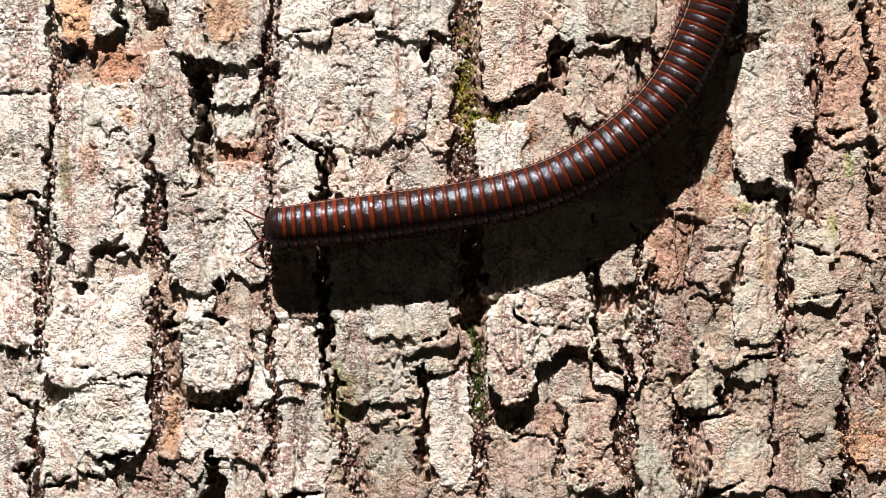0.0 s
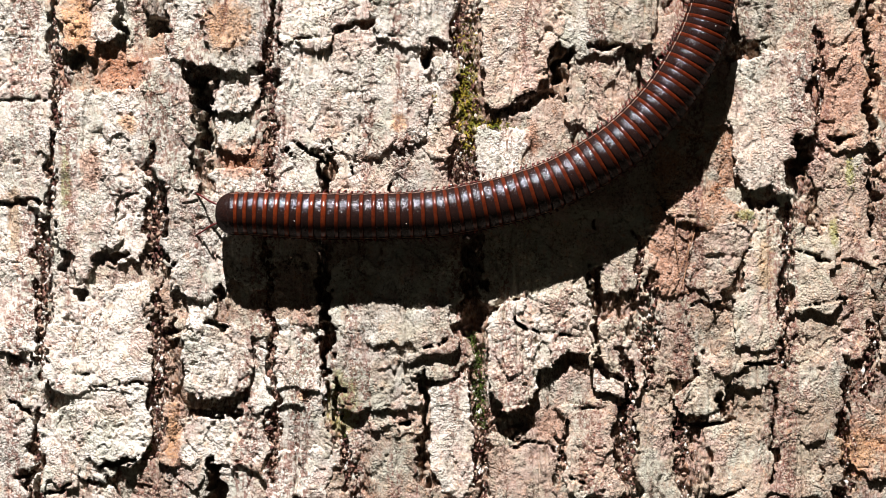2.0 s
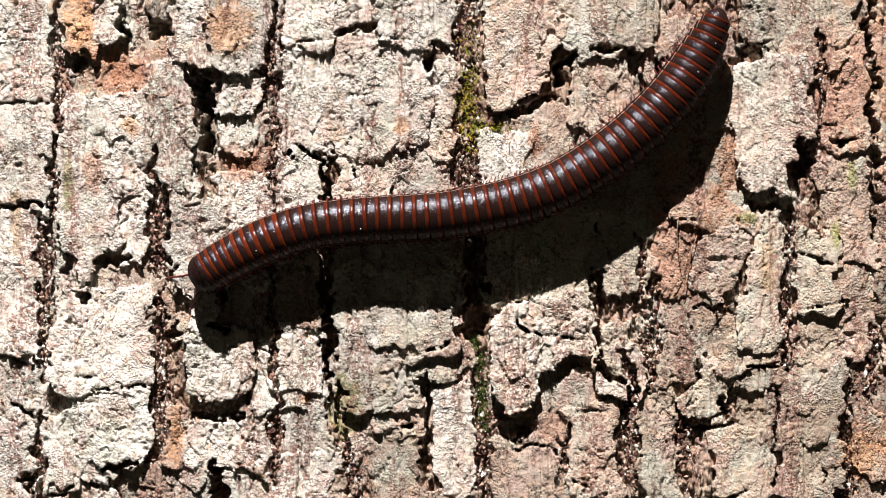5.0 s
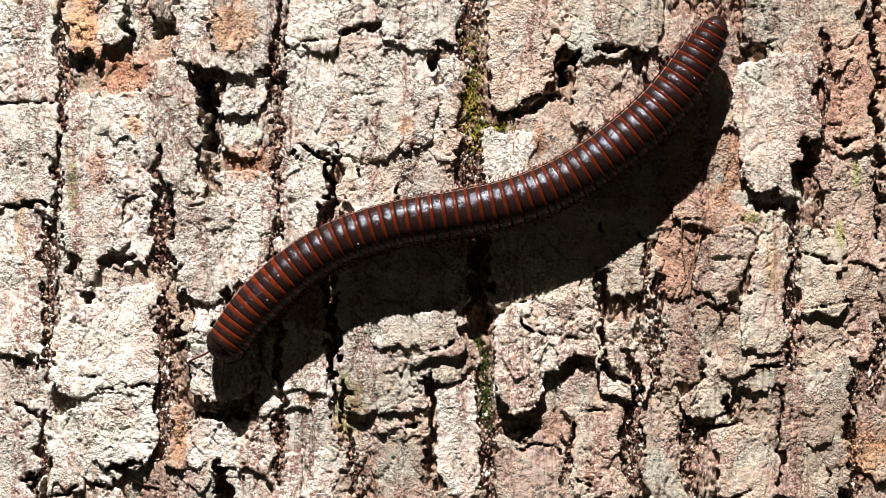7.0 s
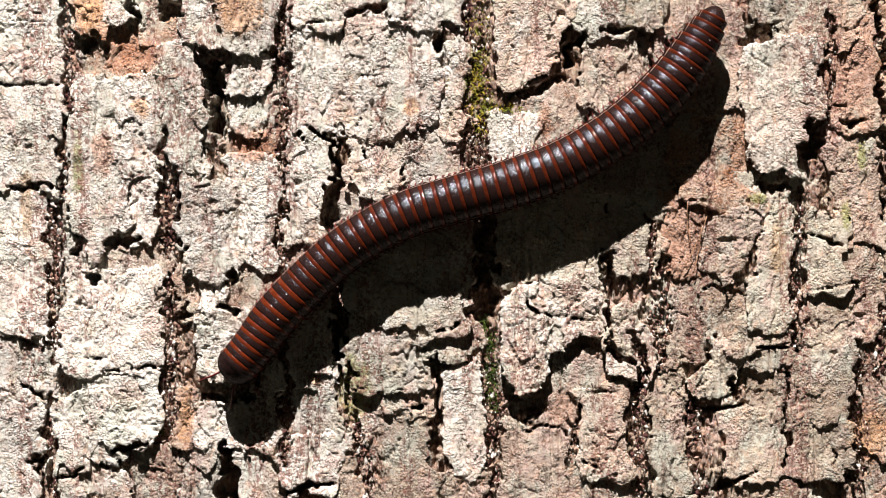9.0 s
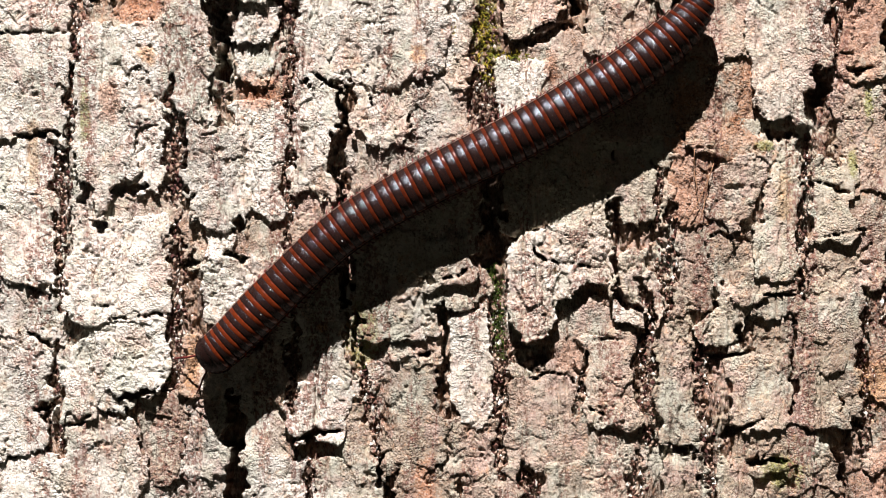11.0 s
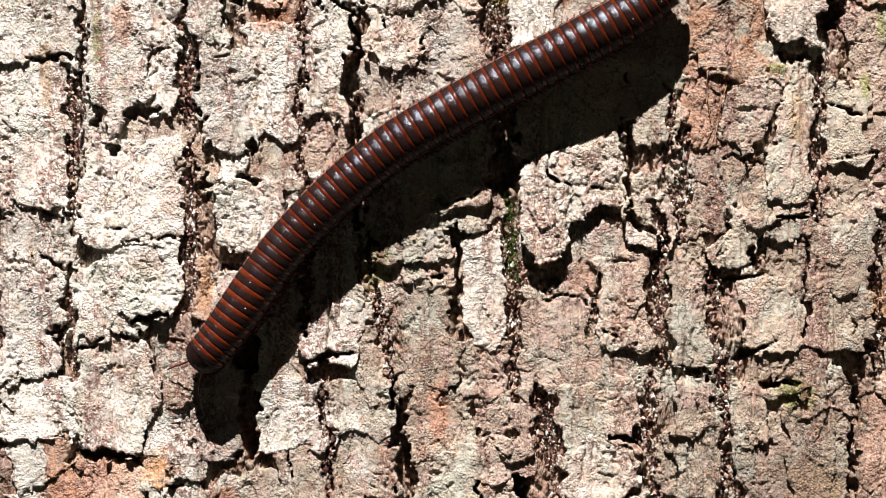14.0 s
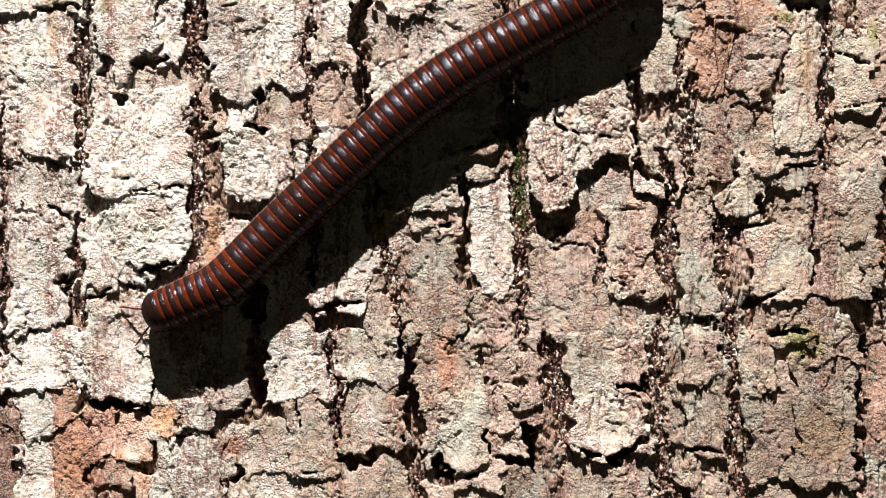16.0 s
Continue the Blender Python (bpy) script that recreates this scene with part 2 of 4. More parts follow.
def put_under(ob, parent, m=None):
    ob.parent = parent
    if m is not None:
        ob.matrix_basis = m
    return ob


trunk = tagged(new("tree_trunk"), "thick sunlit tree trunk with flaking lichen-crusted bark", "tree trunk")
trunk.location = (0, RADIUS, 0)

CUTS = []


def cut(u0, v0, u1, v1, width, depth):
    """A furrow, crack or pit: a straight run with wandering edges."""
    CUTS.append((u0, v0, u1, v1, width, depth))


def cut_distance(u, v, c):
    u0, v0, u1, v1, width, depth = c
    wob = min(1.7, 0.45 + width * 0.5)
    uu = u + wob * fbm(u / 2.6, v / 2.6, 11, 3)
    vv = v + wob * fbm(u / 2.6, v / 2.6, 17, 3)
    small = min(0.7, 0.22 * width)
    uu = uu + small * fbm(u / 0.9, v / 0.9, 13, 3)
    vv = vv + small * fbm(u / 0.9, v / 0.9, 19, 3)
    du, dv = u1 - u0, v1 - v0
    k = np.clip(((uu - u0) * du + (vv - v0) * dv) / max(du * du + dv * dv, 1e-6), 0, 1)
    thin = 1 - 0.55 * np.abs(2 * k - 1) ** 3
    return np.hypot(uu - u0 - k * du, vv - v0 - k * dv) - width / 2 * thin


def relief(u, v):
    """The crust's own unevenness, in millimetres: slow swell, thin flakes and gritty grain."""
    wu, wv = u + 0.9 * fbm(u / 3, v / 3, 101, 3), v + 0.9 * fbm(u / 3, v / 3, 107, 3)
    flake, seam = chips(wu / 2.8, wv / 6.5, 111)
    crumb, gap = chips(wu / 0.72 + 0.5 * fbm(u, v, 117, 2), wv / 0.85, 121)
    bit, _ = chips(wu / 1.7 + 0.6 * fbm(u / 0.8, v / 0.8, 119, 2), wv / 1.5, 124)
    where = np.clip(0.45 + 2.2 * fbm(u / 7, v / 9, 127, 3), 0, 1)
    h = 0.50 * fbm(u / 9, v / 12, 21, 3) + 0.11 * fbm(u / 1.6, v / 1.9, 25, 3)
    h += 0.13 * flake - 0.16 * np.clip(1 - seam / 0.03, 0, 1) + where * (0.10 * flake - 0.45 * np.clip(1 - seam / 0.04, 0, 1) + 0.12 * bit)
    h += (0.45 + 0.55 * where) * (0.055 * crumb - 0.06 * np.clip(1 - gap / 0.12, 0, 1))
    h -= (0.15 + 0.85 * where) * 0.40 * np.clip((fbm(u / 2.1, v / 1.7, 211, 3) - 0.72) / 0.2, 0, 1)
    sway = 1.5 * fbm(u / 30, v / 30, 3, 2)
    band = np.clip(1.8 * fbm((u + sway) / 5, v / 45, 207, 2) + 0.05, 0, 1)
    h -= band * 0.85 * np.clip(fbm((u + sway) / 0.6, v / 10, 201, 3) - 0.05, 0, 1)
    return h


def bark_bed():
    """The inner bark under and between the plates: upright fibres, furrows and pits."""
    us, vs = np.arange(-22, 180.01, 0.24), np.arange(-22, 146.01, 0.24)
    u, v = np.meshgrid(us, vs)
    sway = 1.5 * fbm(u / 30, v / 30, 3, 2)
    wu, wv = u + sway + 1.2 * fbm(u / 4, v / 5, 9, 3), v + 1.5 * fbm(u / 4, v / 5, 14, 3)
    big, seam = chips(wu / 2.8, wv / 9.0, 131)
    small, gap = chips(wu / 1.1, wv / 3.0, 141)
    fibre = fbm((u + sway) / 0.8, v / 9, 5, 4, 0.6)
    h = -0.95 + 0.45 * big - 0.6 * np.clip(1 - seam / 0.14, 0, 1) + 0.28 * small - 0.35 * np.clip(1 - gap / 0.15, 0, 1)
    h += 0.55 * fibre + 0.5 * fbm(u / 9, v / 12, 8, 3) + relief(u, v)
    for c in CUTS:
        pad = c[4] + 3
        iu = np.where((us > min(c[0], c[2]) - pad) & (us < max(c[0], c[2]) + pad))[0]
        iv = np.where((vs > min(c[1], c[3]) - pad) & (vs < max(c[1], c[3]) + pad))[0]
        if len(iu) and len(iv):
            box = np.ix_(iv, iu)
            d = cut_distance(u[box], v[box], c)
            h[box] -= c[5] * np.clip(0.5 - d / 0.7, 0, 1)
    rim = np.minimum(np.minimum(u + 22, 180 - u), np.minimum(v + 22, 146 - v))
    h -= 7 * np.clip(1 - rim / 9, 0, 1) ** 2
    n, m = h.shape
    i = (np.arange(n - 1)[:, None] * m + np.arange(m - 1)[None, :]).ravel()
    faces = np.stack([i, i + m, i + m + 1, i + 1], -1)
    pts = on_trunk(u.ravel(), v.ravel(), h.ravel())
    ob = new("inner_bark", mesh_of("inner_bark", pts - (0, RADIUS, 0), faces, M_BED))
    put_under(ob, trunk)
    tagged(ob, "furrowed brown inner bark with upright fibres")


def trunk_core():
    """The whole round trunk, from the ground up, with coarse ridged bark."""
    n, m = 420, 340
    a = np.linspace(0, 2 * np.pi, n, endpoint=False)
    z = np.linspace(-0.05, 4.2, m)
    aa, zz = np.meshgrid(a, z)
    au = aa * 500
    wrap = 0.5 - 0.5 * np.cos(np.clip(aa / 0.4, 0, 1) * np.pi)
    h = -5 + wrap * (4.5 * fbm(au / 16, zz * 1000 / 90, 41, 3) + 3.0 * fbm(au / 9, zz * 1000 / 26, 45, 3))
    h += 90 * np.clip(0.3 - zz, 0, 1) ** 1.6
    x = np.sin(aa + np.pi / 2) * RADIUS
    y = -np.cos(aa + np.pi / 2) * RADIUS
    patch = (y < 0) & (np.abs(x) < 0.095) & (zz > Z0 - 0.098) & (zz < Z0 + 0.062)
    h = np.where(patch, -16, h)
    r = RADIUS + h / 1000
    pts = np.stack([np.sin(aa + np.pi / 2) * r, -np.cos(aa + np.pi / 2) * r, zz], -1).reshape(-1, 3)
    j, i = np.meshgrid(np.arange(m - 1), np.arange(n), indexing="ij")
    i2 = (i + 1) % n
    faces = np.stack([j * n + i, j * n + i2, (j + 1) * n + i2, (j + 1) * n + i], -1).reshape(-1, 4)
    pts = np.concatenate([pts, pts[-n:] * (0.02, 0.02, 1) + (0, 0, 0.03)])
    i = np.arange(n)
    top = np.stack([(m - 1) * n + i, (m - 1) * n + (i + 1) % n, m * n + (i + 1) % n, m * n + i], -1)
    put_under(new("stem", mesh_of("stem", pts, np.concatenate([faces, top]), M_BROWN)), trunk)


PLATES = []


def plate(u0, v0, u1, v1, tone="p", up=0.0, thick=2.2, slant=0.0, taper=0.0, curl=0.55, rag=1.0, rnd=2.0, bites=(), corners=()):
    """A flake of outer bark between u0..u1 and v0..v1: slant leans its sides, taper narrows its top (plus) or foot (minus),
    curl lifts its foot, bites are round bays (u, v, radius) out of its edge; corners give a flake its own ragged outline."""
    PLATES.append((u0, v0, u1, v1, tone, up, thick, slant, taper, curl, rag, rnd, bites, corners))


def flake(tone, up, thick, curl, *corners):
    us, vs = [c[0] for c in corners], [c[1] for c in corners]
    plate(min(us), min(vs), max(us), max(vs), tone, up, thick, curl=curl, corners=corners)


def outline_depth(u, v, corners):
    """How far each point lies inside a closed outline."""
    near = np.full(u.shape, 1e9)
    inside = np.zeros(u.shape, bool)
    for (a, b), (c, d) in zip(corners, corners[1:] + corners[:1]):
        k = np.clip(((u - a) * (c - a) + (v - b) * (d - b)) / ((c - a) ** 2 + (d - b) ** 2), 0, 1)
        near = np.minimum(near, np.hypot(u - a - k * (c - a), v - b - k * (d - b)))
        if b != d:
            inside ^= ((b > v) != (d > v)) & (u < a + (c - a) * (v - b) / (d - b))
    return np.where(inside, near, -near)


def build_plate(p, seed):
    u0, v0, u1, v1, tone, up, thick, slant, taper, curl, rag, rnd, bites, corners = p
    step = 0.21
    u0, v0, u1, v1 = u0 - 0.85, v0 - 1.6, u1 + 0.85, v1 + 1.3
    ext = 3.2 + abs(slant) + abs(taper) * (u1 - u0) / 2
    us, vs = np.arange(u0 - ext, u1 + ext, step), np.arange(v0 - 3.6, v1 + 3.6, step)
    u, v = np.meshgrid(us, vs)
    uc, vc, hw, hh = (u0 + u1) / 2, (v0 + v1) / 2, (u1 - u0) / 2, (v1 - v0) / 2

    pu = u + rag * (0.9 * fbm(u / 9, v / 9, 151, 2) + 0.95 * fbm(u / 3.2, v / 3.2, 157, 3))
    pv = v + rag * (1.1 * fbm(u / 8, v / 8, 161, 2) + 1.1 * fbm(u / 3.0, v / 3.0, 167, 3))
    a = np.clip((pv - vc) / hh, -1.2, 1.2)
    side = hw * (1 + taper * a) - np.abs(pu - uc - slant * a)
    rise = hh - np.abs(pv - vc)
    r = min(rnd, hw * 0.8, hh * 0.8)
    qx, qy = np.maximum(r - side, 0), np.maximum(r - rise, 0)
    f = np.where((qx > 0) & (qy > 0), r - np.hypot(qx, qy), np.minimum(side, rise))
    wu, wv = u + 1.0 * fbm(u / 3, v / 3, 53, 3), v + 1.0 * fbm(u / 3, v / 3, 57, 3)
    shard, _ = chips(wu / 2.4, wv / 2.9, 91 + seed % 5)
    f = f + rag * (1.0 * fbm(u / 6, v / 6, 51 + seed % 7, 3) + 0.55 * shard + 0.4 * fbm(u / 1.3, v / 1.3, 61, 3))
    if corners:
        f = outline_depth(u + 0.5 * (pu - u), v + 0.5 * (pv - v), corners)
        f = f + 0.30 * shard + 0.32 * fbm(u / 1.3, v / 1.3, 61, 3) + 0.25 * fbm(u / 0.6, v / 0.6, 67, 2)
    for bu, bv, br in bites:
        f = np.minimum(f, np.hypot(pu - bu, (pv - bv) * 1.2) - br + (0.35 + 0.3 * br) * fbm(u / 1.7, v / 1.7, 71, 3))
    scored = 0.0
    for c in CUTS:
        if min(c[0], c[2]) - c[4] < us[-1] and max(c[0], c[2]) + c[4] > us[0] and min(c[1], c[3]) - c[4] < vs[-1] and max(c[1], c[3]) + c[4] > vs[0]:
            d = cut_distance(u, v, c)
            if c[5] > 0.65:
                f = np.minimum(f, d)
            else:
                scored = scored + 0.45 * np.clip(0.5 - d / 0.35, 0, 1)

    inside = f > 0
    n, m = f.shape
    cell = inside[:-1, :-1] | inside[1:, :-1] | inside[:-1, 1:] | inside[1:, 1:]
    if not cell.any():
        return None
    gv, gu = np.gradient(f, step)
    g2 = np.maximum(gu * gu + gv * gv, 0.15)
    mu, mv = np.clip(-f * gu / g2, -1.4 * step, 1.4 * step), np.clip(-f * gv / g2, -1.4 * step, 1.4 * step)
    u, v = np.where(inside, u, u + mu), np.where(inside, v, v + mv)
    e = np.maximum(f, 0)
    h = -scored + 1.1 * up + relief(u, v) - 0.22 * np.exp(-e / 0.25)
    h += curl * np.clip((v - vc) / hh, 0, 1) ** 2
    h += 0.9 * ((seed * 37) % 11 / 11 - 0.5) * (u - uc) / max(hw, 1) + 0.5 * ((seed * 53) % 13 / 13 - 0.5)

    jj, ii = np.where(cell)
    i = jj * m + ii
    quads = np.stack([i, i + m, i + m + 1, i + 1], -1)
    edges = np.concatenate([quads[:, [0, 1]], quads[:, [1, 2]], quads[:, [2, 3]], quads[:, [3, 0]]])
    key = np.sort(edges, 1)
    key = key[:, 0] * (n * m) + key[:, 1]
    _, first, count = np.unique(key, return_index=True, return_counts=True)
    open_edges = edges[first[count == 1]]
    used, inv = np.unique(np.concatenate([quads.ravel(), open_edges.ravel()]), return_inverse=True)
    q = inv[:quads.size].reshape(-1, 4)
    oe = inv[quads.size:].reshape(-1, 2)
    fu, fv, fh = u.ravel()[used], v.ravel()[used], h.ravel()[used]
    ru, ridx = np.unique(oe, return_inverse=True)
    ridx = ridx.reshape(-1, 2)
    gu, gv = gu.ravel()[used][ru], gv.ravel()[used][ru]
    gl = np.maximum(np.hypot(gu, gv), 0.2)
    tu, tv = fu[ru] + 0.35 * gu / gl, fv[ru] + 0.35 * gv / gl
    k = len(used)
    skirt = np.stack([oe[:, 1], oe[:, 0], ridx[:, 0] + k, ridx[:, 1] + k], -1)
    pts = on_trunk(np.concatenate([fu, tu]), np.concatenate([fv, tv]), np.concatenate([fh, fh[ru] - thick]))
    mid = on_trunk(uc, vc, 0.0)
    me = mesh_of("bark_plate", pts - mid, np.concatenate([q, skirt]), TONES[tone])
    ob = new("bark_plate", me)
    put_under(ob, trunk, Matrix.Translation(Vector(mid) - trunk.location))
    return tagged(ob, LABELS[tone])


FURROWS = []


def furrow(u0, v0, u1, v1, width, depth):
    """A long seam between two ridges, part filled with crumbled bark."""
    wide = 0.95 * width + 0.35
    cut(u0, v0, u1, v1, wide, depth if depth > 2.5 else 0.66 + 0.3 * depth)
    if depth < 2.5:
        FURROWS.append((u0, v0, u1, v1, wide))


# furrows, long and upright
for c in ((9.4, -6, 9.6, 22, 1.58, 0.99), (9.6, 22, 8.2, 36, 1.46, 0.99), (7, 36, 7.6, 72, 1.95, 0.9), (6.2, 72, 6.8, 92, 1.7, 1.12),
          (27.5, 50, 28.4, 80, 1.7, 0.9), (26.6, 24, 27, 48, 1.95, 0.9), (47.8, -4, 47.6, 34, 1.46, 0.9), (47.4, 34, 48.5, 84, 1.22, 0.72),
          (56.6, 27, 57.2, 66, 2, 4.25), (58.6, 66, 63.8, 92, 1.7, 0.99), (64.2, 92, 66.3, 116, 2.6, 4.25), (66.6, 116, 67.5, 132, 1.95, 1.35),
          (81.6, -6, 82.6, 34, 2.92, 1.17), (82.6, 34, 83.8, 60, 2.2, 4.25), (84.2, 60, 85.4, 78, 1.95, 1.17), (85, 78, 85.3, 96, 1.22, 1.12)):
    furrow(*c)
for c in ((74.4, 64, 74.8, 84, 0.9, 3.4), (105.5, 46, 106, 62, 1.4, 2.98), (112.6, 40, 113.0, 50, 1.2, 1.2), (115.2, 46, 115.0, 67, 2.6, 1.2), (110.6, 62, 112, 90, 1.95, 1.12),
          (119.8, 72, 121.5, 96, 1.9, 1.8), (121.8, 96, 123.8, 128, 2.1, 2.0), (51.2, 92, 52.4, 113, 1.4, 1.6), (89.6, 92, 90.4, 107, 1.5, 1.4), (153.6, -4, 154.4, 40, 1.1, 2.98), (144.3, 2, 144.8, 24, 1.1, 1.35),
          (139.2, 34, 138.4, 64, 1.22, 1.12), (154.6, 56, 153.5, 70, 1.22, 1.35), (149.5, 64, 150, 90, 1.95, 1.35), (145.2, 92, 144.6, 124, 1.3, 3.82),
          (99, 78, 98.6, 84, 1.1, 1.35), (91.5, 96, 92.8, 118, 1.58, 0.99), (108.6, 92, 109.6, 122, 2.18, 1.17), (-6.6, 50, -6.2, 96, 1.1, 1.35)):
    furrow(*c)
# pits and deep gaps
for c in ((32.4, 10, 35.0, 12.4, 2.4, 6.0), (35.2, 11.5, 36.2, 18.5, 3.6, 9.0), (36.0, 18, 36.6, 26, 1.8, 8.0), (28.8, 32, 29.4, 41, 2.0, 7.0), (25.5, 43.5, 29.5, 44.5, 2.6, 5.0),
          (20.5, 1, 22.5, 4, 2.0, 4.0), (26.5, 2, 29, 3.5, 2.6, 5.0), (12.5, 7.5, 14, 10, 1.6, 3.5), (46.8, 11, 46.0, 13.5, 2.6, 4.0),
          (36, 55.5, 39.5, 56.5, 1.6, 3.0), (38, 49.5, 38.8, 51, 1.6, 3.0), (37.6, 81, 38.2, 90, 3.2, 7.0), (37.4, 90, 38.4, 106, 4.2, 7.0),
          (10.8, 44, 11.6, 46.5, 1.4, 4.0), (14, 50.3, 15.6, 52, 2.0, 3.5), (29.4, 56, 30.2, 57.5, 1.8, 4.0), (75.3, 7, 75.6, 11, 1.8, 5.0)):
    cut(*c)
for c in ((97.6, 10.2, 100.8, 7.8, 1.6, 5.0), (98.6, 10, 97.6, 13, 1.8, 5.0), (110.5, 66.5, 111.5, 72, 3.0, 6.0), (105.5, 62.5, 109.5, 66.5, 1.8, 4.0), (115.8, 9, 117, 14, 2.6, 4.0),
          (141.3, 24, 142, 29, 2.4, 6.0), (119.6, 73, 120.6, 76, 1.6, 5.0), (126.5, 69.5, 127.3, 71, 1.6, 4.0), (147, 86.5, 150, 88.5, 2.6, 6.0),
          (86.2, 109.5, 86.8, 117, 2.4, 6.0), (80.5, 115, 86, 115.4, 1.2, 4.0), (69, 116, 72, 117.5, 2.4, 4.0), (52, 115.5, 59, 115.2, 1.4, 4.0),
          (57.4, 113, 58.6, 114, 1.8, 4.0), (34.2, 116.5, 35, 118.5, 3.0, 5.0), (106.8, 100, 108.0, 103.5, 2.0, 5.0), (2.8, 83, 4.8, 85.5, 2.2, 5.0)):
    cut(*c)
# gaps under the lips of plates
for c in ((33.5, 71.2, 43, 70.8, 2.2, 3.0), (88, 73.4, 93, 75, 2.8, 3.0), (17, 82.6, 25, 79.2, 1.4, 2.5), (8, 86.4, 13, 84.6, 0.9, 2.0), (59, 3.8, 66, 2.8, 1.6, 3.0),
          (88, 18.6, 97, 15.8, 1.5, 3.0), (103.5, 7.2, 110.5, 7.4, 1.5, 3.0), (131, 34.6, 138, 34.8, 1.2, 2.5), (122.5, 52, 129.5, 53.5, 0.9, 1.0), (131, 62.8, 137.5, 63, 0.9, 2.5),
          (121, 74.2, 129, 73.6, 1.0, 3.0), (16.5, 45, 21.5, 43.6, 1.6, 3.0), (8.5, 104.8, 18, 106.5, 2.0, 3.5), (102, 102.3, 107.5, 103, 1.1, 3.0)):
    cut(*c)
for c in ((94, 112.8, 100, 115.5, 1.2, 3.0), (100, 115.5, 108, 111.5, 1.4, 3.0), (113.8, 113.8, 121, 114.4, 0.9, 2.5), (114, 89.8, 119.6, 91, 1.3, 3.0), (124.5, 88, 131, 85.4, 1.0, 2.5),
          (128, 93, 136, 92.4, 0.9, 2.5), (48.5, 88.4, 57, 87.8, 1.2, 3.0), (69.8, 74.4, 73, 73.8, 1.1, 3.0), (147, 23.2, 151.5, 23.0, 1.0, 3.0), (140, 43.5, 147, 45, 0.9, 2.0)):
    cut(*c)
# fine upright seams
seams = random.Random(9)
for u0 in (12.8, 18, 22.5, 31.5, 36.5, 41, 44.5, 52, 54.5, 61.5, 66, 70.5, 77, 79.5, 88, 91, 95.5, 101, 103.5, 108, 116.5, 118.4, 127.5, 130.2, 134, 141.5, 147.5, 151, 156):
    v = seams.uniform(-8, 20)
    while v < 124:
        run = seams.uniform(9, 26)
        cut(u0 + seams.uniform(-1, 1), v, u0 + seams.uniform(-1, 1), v + run, seams.uniform(0.2, 0.5), 0.6)
        v += run + seams.uniform(8, 34)
# thin cracks
for c in ((-2, 34.6, 9, 34.3, 0.9, 1.5), (-4, 60.2, 5, 63.6, 0.5, 1), (0.5, 69.5, 8, 73.5, 0.7, 1.5), (-8, 15.6, 8.6, 16.2, 0.6, 1), (12, 65.2, 17, 65.6, 0.35, 1),
          (16, 67.5, 20, 68, 0.5, 1.2), (20, 68, 26.5, 66.2, 0.5, 1.2), (60.5, 15.5, 65, 15.4, 0.45, 1), (50, 5.2, 58.6, 5.2, 0.4, 1), (65, 5, 72, 5.5, 0.35, 1),
          (60.2, 24.6, 63, 21, 0.4, 1), (60.2, 25, 62.5, 29.5, 0.4, 1), (68.6, 34, 70.2, 30, 0.5, 1.2), (52, 24, 57.5, 27.5, 0.9, 2), (91, 54.5, 92.5, 57.2, 0.8, 2)):
    cut(*c)
for c in ((92.5, 57.2, 104, 58.2, 0.45, 1.2), (90, 77, 98, 78.5, 0.7, 2), (100, 82.5, 104.5, 86, 0.6, 1.6), (100.6, 73, 99.2, 78, 0.7, 2), (68.2, 79.5, 66, 84, 0.5, 1.2),
          (73.8, 60.6, 80, 58.2, 0.7, 2), (140.5, 53, 151, 51.5, 0.5, 1.5), (45, 104, 46, 112, 0.4, 1), (44, 118, 52, 117, 0.35, 1), (73, 119.5, 80, 116.5, 0.6, 1.5),
          (78, 109, 79.6, 114.5, 0.8, 2), (125, 44.6, 132, 44.6, 0.3, 1), (21, 112, 30, 111, 0.5, 1.5), (25, 106, 24.6, 110, 0.5, 2), (101.4, 71, 106, 71.3, 0.4, 1)):
    cut(*c)

# outer plates, column by column
plate(-11, -6, 8.6, 15.4, "g", 0.3)
plate(-11, 16.2, 9.0, 34.2, "l", 0.5)
plate(-11, 35.4, 6.4, 61, "l", 0.2)
plate(-11, 62, 6.8, 71, "g", 0.0)
plate(-6, 71.5, 5.4, 92, "l", 0.8, 2.6, -1.0, -0.1)
plate(-14, 72, -7, 100, "d", -0.8)
plate(-8.6, 93.5, 7.4, 102.5, "l", 0.5, 2.6, 1.0)
plate(-3.4, 99, 1.4, 111, "g", 0.2)
plate(-12, 100, -4, 130, "d", -0.6)
plate(2.2, 102, 6.0, 108.4, "r", 0.0, 2.0, 0.5)
plate(2.0, 109, 8.2, 126, "r", 0.1)
plate(-3, 113, 2.4, 126, "l", 0.0)
plate(10.2, -6, 16.2, 6.6, "r", 0.4, bites=((14.5, 7.5, 1.4),))
plate(15.8, -6, 20.4, 4.2, "p", 0.6)
plate(23.0, -6, 24.8, 8.2, "b", -0.3, rag=0.3)
plate(11, 7.5, 20, 14.4, "r", -0.8)
plate(18.6, 5.6, 27.6, 14.0, "r", -0.3)
flake("l", 0.7, 3.0, 0.5, (10.6, 15), (18, 14.4), (25.4, 14), (26.4, 24), (26, 31), (24.4, 34), (20.6, 33.4), (20, 36), (21.4, 41), (19.5, 42.6), (16.6, 43.4), (15.8, 48.6), (13.2, 49.2), (12.3, 44), (9.8, 41), (9, 36), (10, 30))
plate(26.6, 9.8, 33.4, 31, "g", 0.3, taper=0.1)
plate(20.2, 34.2, 25.2, 44, "p", 0.0)
plate(9.6, 45, 13.0, 50.4, "l", 0.0)
plate(16, 45.6, 28, 52, "b", -0.5)
